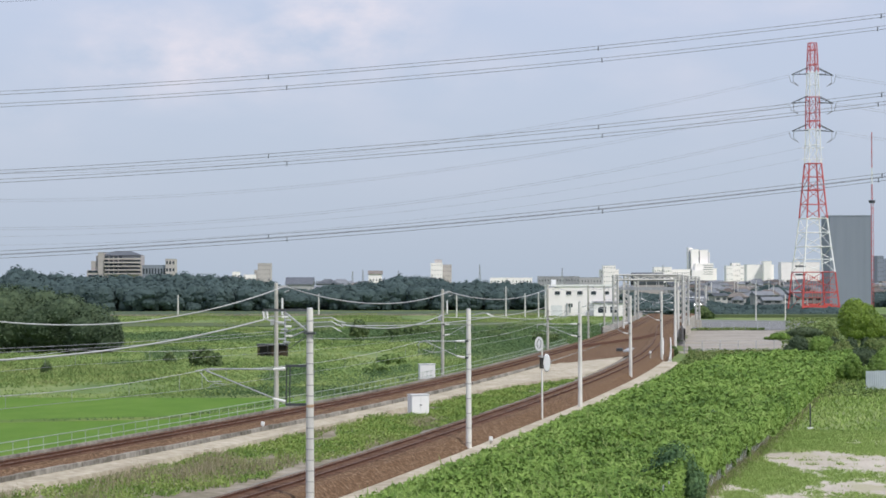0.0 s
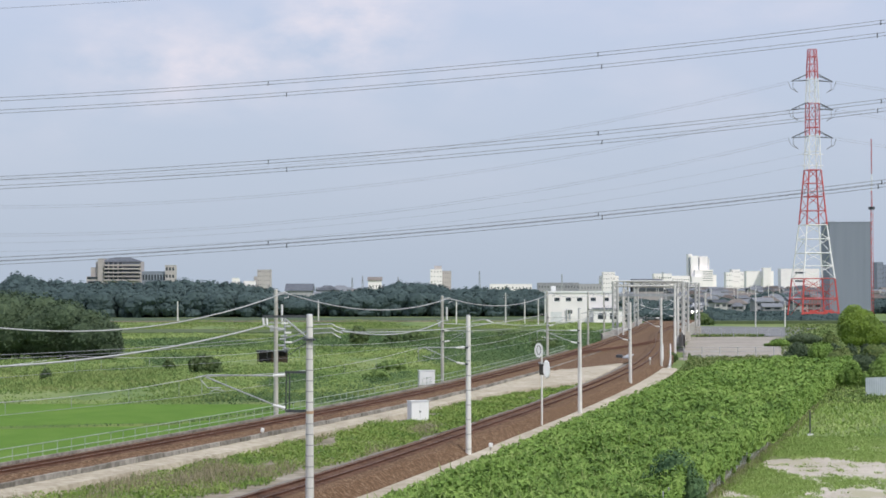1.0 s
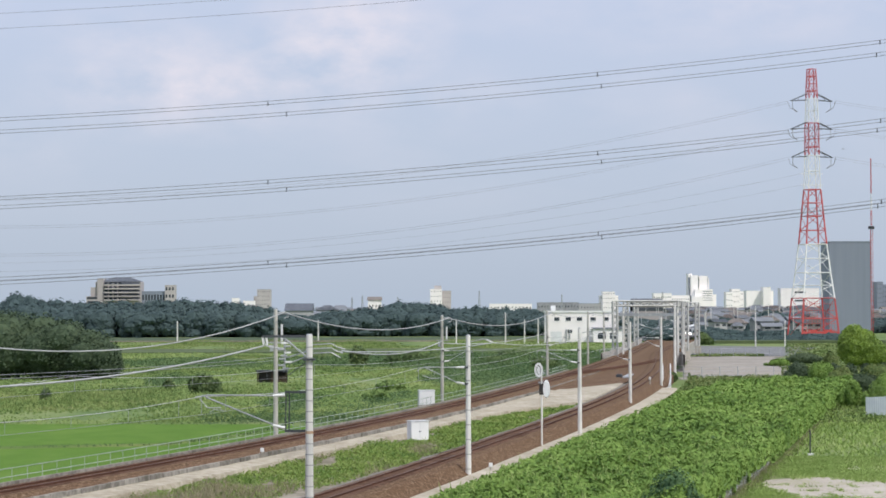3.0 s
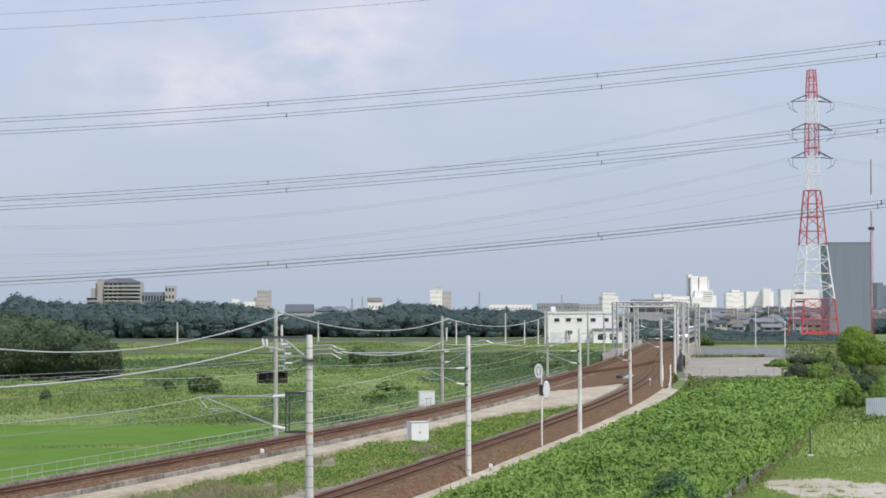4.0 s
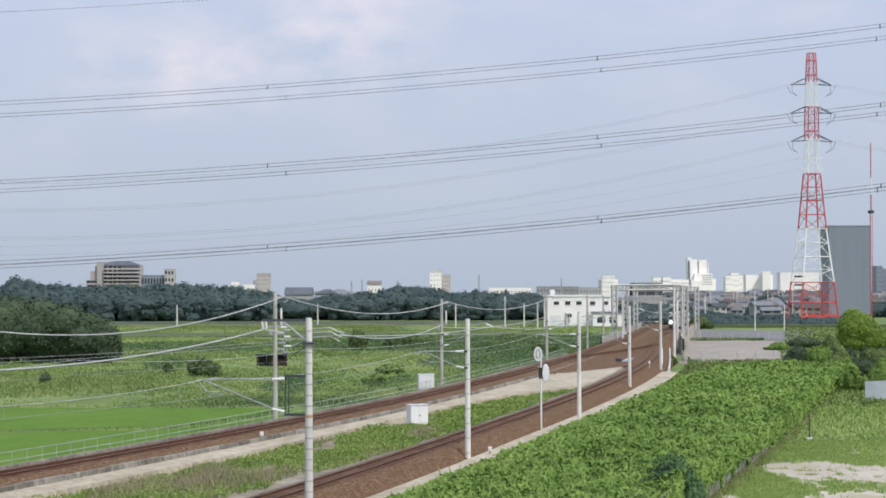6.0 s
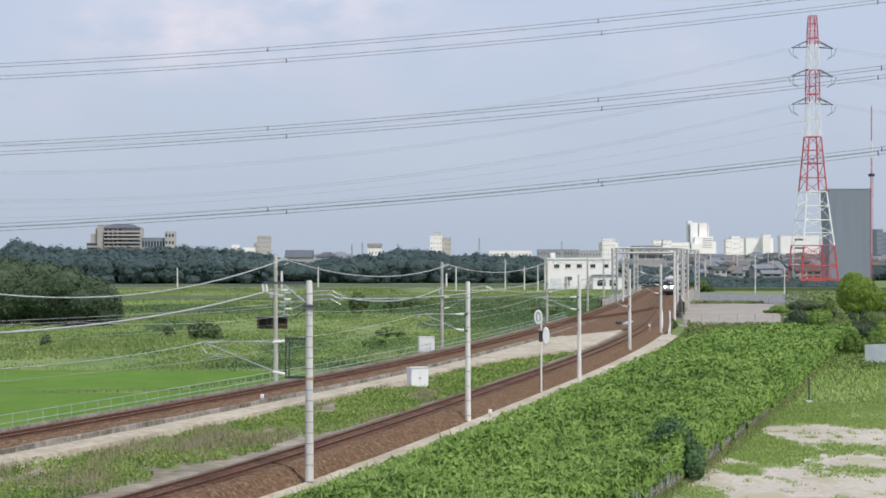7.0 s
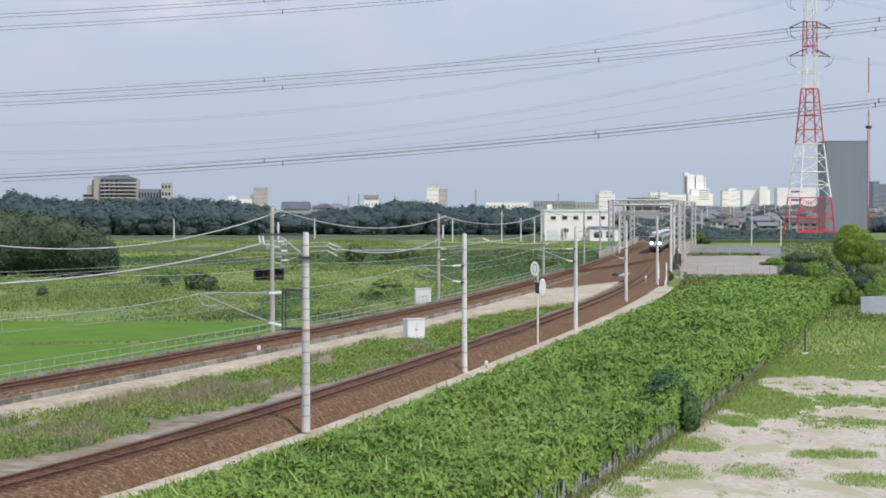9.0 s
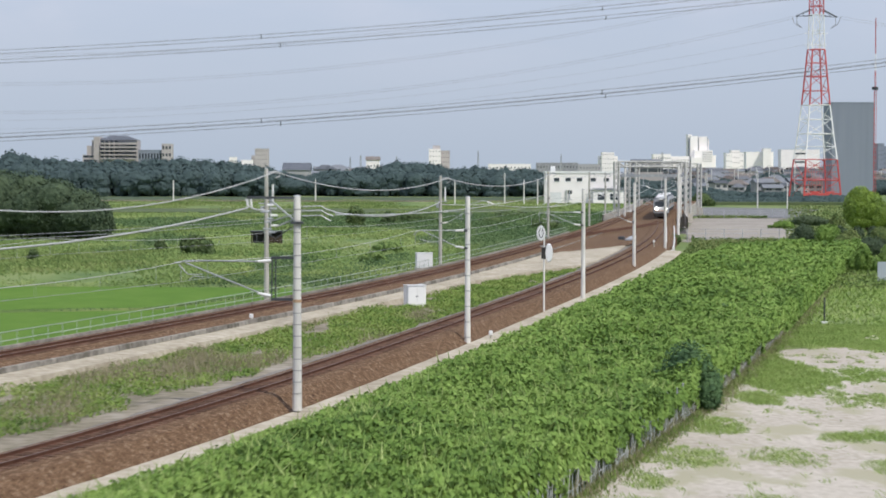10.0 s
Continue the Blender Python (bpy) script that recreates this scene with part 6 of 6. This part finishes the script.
hospital()
for i, (u0, u1, v, fl, cl, what) in enumerate(((188.40, 211.34, 28.58, 5, 8, "distant white stepped office block"), (191.13, 206.37, 33.36, 6, 5, "distant white tower part"),
                                  (234.87, 255.40, 29.81, 3, 8, "distant long white building"), (257.53, 278.24, 27.38, 3, 8, "distant long white building"),
                                  (303.80, 311.18, 30.26, 5, 3, "distant white apartment block"), (312.64, 321.95, 33.53, 6, 4, "distant white apartment block"), (326.11, 331.76, 31.31, 5, 3, "distant grey apartment block"),
                                  (311.76, 340.00, 30.61, 0, 0, "distant plain white hall"), (327.91, 336.11, 34.04, 0, 0, "distant white roof block"),
                                  (300.24, 334.79, 30.00, 4, 1, "long white building with dark window bands"),
                                  (50.80, 100.94, 18.55, 2, 12, "long low white factory on the skyline"), (105.47, 153.29, 19.72, 2, 14, "long grey-white building on the skyline"), (153.18, 181.69, 18.49, 2, 8, "low white sheds on the skyline"),
                                  (345.91, 350.91, 33.02, 9, 3, "distant grey high-rise block"), (354.58, 362.40, 30.98, 8, 5, "distant grey high-rise block"),
                                  (331.28, 351.34, 32.06, 6, 6, "white building with window rows"), (383.10, 396.58, 27.56, 4, 6, "white building with window bands"))):
    y = (2600, 2590, 2400, 2420, 2300, 2320, 2350, 2200, 2190, 1900, 2500, 2450, 2480, 1700, 1720, 1500, 1800)[i]
    block("skyline_building", u0, u1, y, v, 18, M_WALLGREY if "grey high" in what else M_TOWNWALL if "long grey" in what or "low white sheds" in what else M_WALLWHITE, what, "building", fl, cl, group="skyline buildings")
# domed hall behind the portals
dm = thing("domed_hall", 142.78, 1500.0, 0, "hall with a low grey barrel roof", "hall")
bmd = bmesh.new()
bmesh.ops.create_cone(bmd, cap_ends=True, segments=24, radius1=8.5, radius2=8.5, depth=22, matrix=Matrix.Translation((0, 10, 14.41 - 2)) @ Matrix.Rotation(radians(90), 4, "Y") @ Matrix.Rotation(radians(90), 4, "Z") @ Matrix.Diagonal((1, 0.8, 1, 1)))
part("roof", bmd, M_ROOF, dm)
part("wall", boxed(-11, 11, 2, 18, 0, 14.41), M_WALLBEIGE, dm)

# the big grey slab by the tower and the slender mast
block("grey_store", 162.91, 180.96, 900.0, 39.84, 20, M_WALLGREY, "huge plain dark grey windowless block", "building")
mast = thing("radio_mast", 176.94, 880.0, 0, "slender red and white radio mast", "mast")
for k, (a, b, mt) in enumerate(((0, 39.44, M_RED), (39.44, 45.32, M_RED), (45.32, 52.38, M_RED), (52.38, 59.44, M_WHITE), (59.44, 66.49, M_RED), (66.49, 74.02, M_RED))):
    bm = bmesh.new()
    r = 0.6 if k < 2 else (0.32 if k < 4 else 0.2)
    for i in range(3):
        an = i * 2.094
        bar(bm, (r * math.cos(an), r * math.sin(an), a), (r * math.cos(an), r * math.sin(an), b), 0.11)
    n = 8 if k else 20
    for q in range(n):
        za, zb = a + (b - a) * q / n, a + (b - a) * (q + 1) / n
        for i in range(3):
            p0, p1 = i * 2.094, (i + 1) * 2.094
            bar(bm, (r * math.cos(p0), r * math.sin(p0), za), (r * math.cos(p1), r * math.sin(p1), zb), 0.06)
    part("mast_section", bm, mt, mast)
part("platform", rodded((0, 0, 44.61), (0, 0, 45.79), 1.3, 1.3, 10), M_DARKSTEEL, mast)


def house(x, y, w, h, d, rz, wall, roofm, label):
    b = block("house", x - w / 2, x + w / 2, y, h, d, wall, label, "house", 2, max(2, int(w / 3)), "gable" if rz > 0 else "hip", "distant houses", rz, roofmat=roofm)
    return b


def town():
    """Low houses of the town beyond the levee."""
    rng = random.Random(77)
    walls = ((M_TOWNWALL, "grey"), (M_WALLBEIGE, "beige"), (M_TOWNWALL, "pale grey"))
    roofs = ((M_ROOF, "slate-grey"), (M_BROWNROOF, "brown"), (M_ROOF, "dark grey"))
    for i in range(240):
        y = 960 + 1000 * (i / 240) ** 1.05 + rng.uniform(-20, 20)
        u = rng.uniform(0.110, 0.245)
        if 0.1754 < u < 0.2035 and y < 1000:
            continue
        wm, wn_ = rng.choice(walls); rm, rn = rng.choice(roofs)
        house(u * y, y, rng.uniform(4.5, 9.5) * (1 + (y - 960) / 1400), 4.2 + (y - 960) * 0.0085 + rng.uniform(-1.2, 1.6), rng.uniform(5, 7), rng.uniform(-30, 30), wm, rm, f"two-storey {wn_} house with a {rn} roof in the town")
    for i in range(16):
        y = 1350 + i * 45
        u = -0.0599 + (i * 137 % 130) * 0.000267
        wm, wn_ = rng.choice(walls); rm, rn = rng.choice(roofs)
        house(u * y, y, rng.uniform(9, 18), rng.uniform(8, 13), 9, rng.uniform(-30, 30), wm, rm, f"distant {wn_} house with a {rn} roof beyond the wood")
    for i in range(14):
        y = 1500 + i * 60
        u = 0.084 + (i * 53 % 110) * 0.000267
        wm, wn_ = rng.choice(walls); rm, rn = rng.choice(roofs)
        house(u * y, y, rng.uniform(9, 18), rng.uniform(7, 12), 9, rng.uniform(-30, 30), wm, rm, f"{wn_} house with a {rn} roof behind the bridge")
    for i in range(26):
        y = rng.uniform(900, 1500); u = rng.uniform(0.111, 0.245)
        h = rng.uniform(9, 15)
        p = thing("street_pole", u * y, y, 0, "distant concrete street pole with crossarm", "utility pole", "town poles")
        part("pole", rodded((0, 0, 0), (0, 0, h), 0.2, 0.14, 6), M_POLE, p)
        part("crossarm", boxed(-1, 1, -0.08, 0.08, h - 1, h - 0.8), M_STEEL, p)
    for i, (u, h) in enumerate(((-0.0447, 21.7), (-0.0398, 23.2), (-0.0342, 22.4), (-0.0230, 22.5), (0.0155, 27.4), (0.0545, 24.7), (0.1021, 26.8), (-0.0225, 20.0))):
        y = 1700.0 + 20 * i
        p = thing("distant_mast", u * y, y, 0, "thin distant lattice mast on the skyline", "mast", "skyline masts")
        bm = bmesh.new()
        for s in (-1, 1):
            bar(bm, (s * 1.1, 0, 0), (s * 0.25, 0, h), 0.3)
        for k in range(10):
            z = h * k / 10
            bar(bm, (-1.0 * (1 - k / 13), 0, z), (1.0 * (1 - k / 13), 0, z + h / 10), 0.2)
        part("lattice", bm, M_STEEL, p)


town()


def near_house():
    """Corner of a house past the hedge, seen as the camera swings."""
    h = block("house", 76.24, 85.06, 330.0, 7.23, 9, M_WALLWHITE, "white plastered house with a grey roof behind the hedge", "house", 2, 3, "hip", roofmat=M_ROOF)
    part("porch_roof", boxed(-7.5, -3.0, -3.0, 0.2, 2.6, 2.85), M_ROOF, h)
    part("porch_post", boxed(-7.2, -7.0, -2.8, -2.6, 0, 2.6), M_WHITE, h)


near_house()

# levee line beyond the fields
M_FARCROP = material("bean_leaves", [(0.08, 0.11, 0.055), (0.115, 0.145, 0.07)], 0.9, scale=0.3, scale2=0.05, bump=0.1)
tagged(part("field_road", boxed(-260, 40, 760, 766, -0.05, 0.35), M_STRIP), "low brown field road before the wood", "road", kind="structure")
tagged(part("far_band", boxed(-300, 60, 790, 880, -0.05, 0.1), M_TREE), "dark green crop field before the wood", "field", kind="structure")
tagged(part("crop_band", boxed(-190, 30, 560, 612, -0.05, 0.22), M_FARCROP), "dark green bean field beyond the fallow land", "field", kind="structure")
tagged(part("levee", boxed(78.80, 171.44, 700, 712, -0.05, 0.9), M_FARCROP), "low grassy levee before the town", "levee", kind="structure")


# ---- train ----
def rail_car(front):
    car = thing("rail_car", 0, 0, 0, "leading stainless rail car with lit headlights" if front else "stainless rail car coupled in a train", "train car", "train")
    w, L, h0, h1 = 1.45, 9.8, 0.95, 3.65
    bm = bmesh.new()
    prof = [(-w, h0), (-w, 2.9), (-w + 0.12, 3.3), (-w + 0.45, 3.55), (0, h1), (w - 0.45, 3.55), (w - 0.12, 3.3), (w, 2.9), (w, h0)]
    stations = [(-L, 0.9, 0.0), (-L + 0.35, 1.0, 0.0), (L, 1.0, 0.0)] if front else [(-L, 1, 0), (L, 1, 0)]
    rings = [[bm.verts.new((x * k, y, h0 + (z - h0) * (0.94 if k < 1 else 1))) for x, z in prof] for y, k, _ in stations]
    for a, b in zip(rings, rings[1:]):
        for i in range(len(prof)):
            j = (i + 1) % len(prof)
            bm.faces.new((a[i], b[i], b[j], a[j]))
    bm.faces.new(rings[0]); bm.faces.new(rings[-1][::-1])
    bmesh.ops.recalc_face_normals(bm, faces=bm.faces[:])
    part("body", bm, M_CARBODY, car)
    part("roof", boxed(-1.25, 1.25, -L + 0.3, L, 3.3, 3.68, bevel=0.12), M_DARKROOF, car, "dark grey car roof")
    part("underframe", boxed(-1.3, 1.3, -L + 0.5, L - 0.5, 0.35, 0.95), M_DARK, car)
    for y in (-6.8, 6.8):
        bg = part("bogie", boxed(-1.1, 1.1, y - 1.5, y + 1.5, 0.3, 0.7), M_DARK, car)
        for dy in (-1.05, 1.05):
            part("wheelset", rodded((-0.62, y + dy, 0.43), (0.62, y + dy, 0.43), 0.43, None, 16), M_RAIL, bg)
    for y in (-4.5, 3.5):
        part("air_conditioner", boxed(-0.9, 0.9, y - 1.6, y + 1.6, 3.55, 3.98, bevel=0.1), M_PALE, car, "pale rooftop air conditioner")
    for s in (-1, 1):
        for k in range(6):
            part("side_window", boxed(s * 1.455 - 0.012, s * 1.455 + 0.012, -8.0 + k * 2.8, -6.2 + k * 2.8, 1.9, 2.75), M_GLASS, car)
        part("side_stripe", boxed(s * 1.458 - 0.01, s * 1.458 + 0.01, -L + 0.4, L, 1.5, 1.72), M_ORANGE, car, "orange side stripe")
    if front:
        y = -L - 0.02
        part("windscreen", boxed(-1.18, 1.18, y - 0.05, y + 0.1, 2.1, 3.05, bevel=0.04), M_GLASS, car, "dark wide windscreen")
        part("face_panel", boxed(-1.22, 1.22, y - 0.03, y + 0.08, 1.25, 2.05, bevel=0.04), M_WHITE, car, "white front panel")
        part("front_stripe", boxed(-1.2, 1.2, y - 0.05, y - 0.02, 1.28, 1.42), M_ORANGE, car, "orange front stripe")
        for s in (-1, 1):
            hl = part("headlight_housing", boxed(s * 0.82 - 0.3, s * 0.82 + 0.3, y - 0.08, y, 1.5, 1.98, bevel=0.04), M_DARK, car)
            part("headlight", rodded((s * 0.82, y - 0.12, 1.74), (s * 0.82, y - 0.06, 1.74), 0.25, 0.25, 16), M_LAMP, hl, "bright white headlight")
        part("skirt", boxed(-1.2, 1.2, y, y + 0.6, 0.25, 0.93, bevel=0.06), M_DARK, car)
        part("coupler", boxed(-0.15, 0.15, y - 0.5, y + 0.2, 0.7, 0.95), M_DARK, car)
        part("destination_sign", boxed(-0.45, 0.45, y - 0.06, y, 3.1, 3.3), M_DARK, car)
    pg = part("pantograph", boxed(-0.6, 0.6, 6.0, 7.2, 3.6, 3.72), M_DARKSTEEL, car)
    part("arm", rodded((0, 7.1, 3.7), (0, 6.0, 4.4), 0.04, None, 6), M_DARKSTEEL, pg)
    part("arm", rodded((0, 6.0, 4.4), (0, 6.7, 5.1), 0.04, None, 6), M_DARKSTEEL, pg)
    part("collector", boxed(-0.85, 0.85, 6.6, 6.8, 5.08, 5.14), M_DARKSTEEL, pg)
    return car


TRAIN = [rail_car(i == 0) for i in range(4)]


def dragonfly():
    d = thing("dragonfly", 0, 0, 0, "small dark dragonfly flying past close to the eye", "insect")
    part("abdomen", rodded((0, -0.028, 0), (0, 0.012, 0), 0.0018, 0.0028, 8), M_BARK, d)
    bm = bmesh.new(); bmesh.ops.create_icosphere(bm, subdivisions=2, radius=0.0055, matrix=Matrix.Translation((0, 0.016, 0)))
    part("thorax", bm, M_BARK, d)
    bm = bmesh.new(); bmesh.ops.create_icosphere(bm, subdivisions=2, radius=0.004, matrix=Matrix.Translation((0, 0.025, 0)))
    part("head", bm, M_BARK, d)
    for s in (-1, 1):
        for y in (0.010, 0.019):
            bm = bmesh.new()
            v = [bm.verts.new(c) for c in ((0, y, 0.003), (s * 0.018, y + 0.006, 0.006), (s * 0.038, y + 0.003, 0.008), (s * 0.036, y - 0.005, 0.008), (s * 0.015, y - 0.005, 0.005))]
            bm.faces.new(v)
            r = bmesh.ops.extrude_face_region(bm, geom=bm.faces[:])
            bmesh.ops.translate(bm, verts=[g for g in r["geom"] if isinstance(g, bmesh.types.BMVert)], vec=(0, 0, 0.0004))
            part("wing", bm, M_WIRE, d)
    for o in d.children:
        o.data.transform(Matrix.Scale(0.6, 4))
    return d


INSECT = dragonfly()
build_sleepers()


def motions():
    # the train runs towards the eye along the right track
    for i, car in enumerate(TRAIN):
        rows = []
        for k in range(21):
            t = k * 0.5
            y = 411.0 + 32.0 * (10 - t) + i * 20.3
            x, yy, z = right_at(y)
            rows.append((t, pose(x, yy, z, 0, 0, heading(RIGHT_C, y))))
        walk(car, rows)
    # the insect darts past from the right, nearing the eye
    path = ((0.0, 9.0, 60.0, 17.0), (3.9, 0.5, 14.5, 12.2), (4.1, -0.48, 12.0, 12.02), (4.2, -0.62, 10.5, 11.91), (4.3, -0.70, 8.5, 11.72),
            (4.4, -0.77, 6.2, 11.52), (4.5, -0.79, 4.2, 11.30), (4.6, -1.03, 3.0, 11.16), (5.0, -6.0, -2.0, 10.0), (10.0, -30.0, -20.0, 9.0))
    walk(INSECT, [(t, pose(x, y, z, 0, 0, 115)) for t, x, y, z in path])


motions()
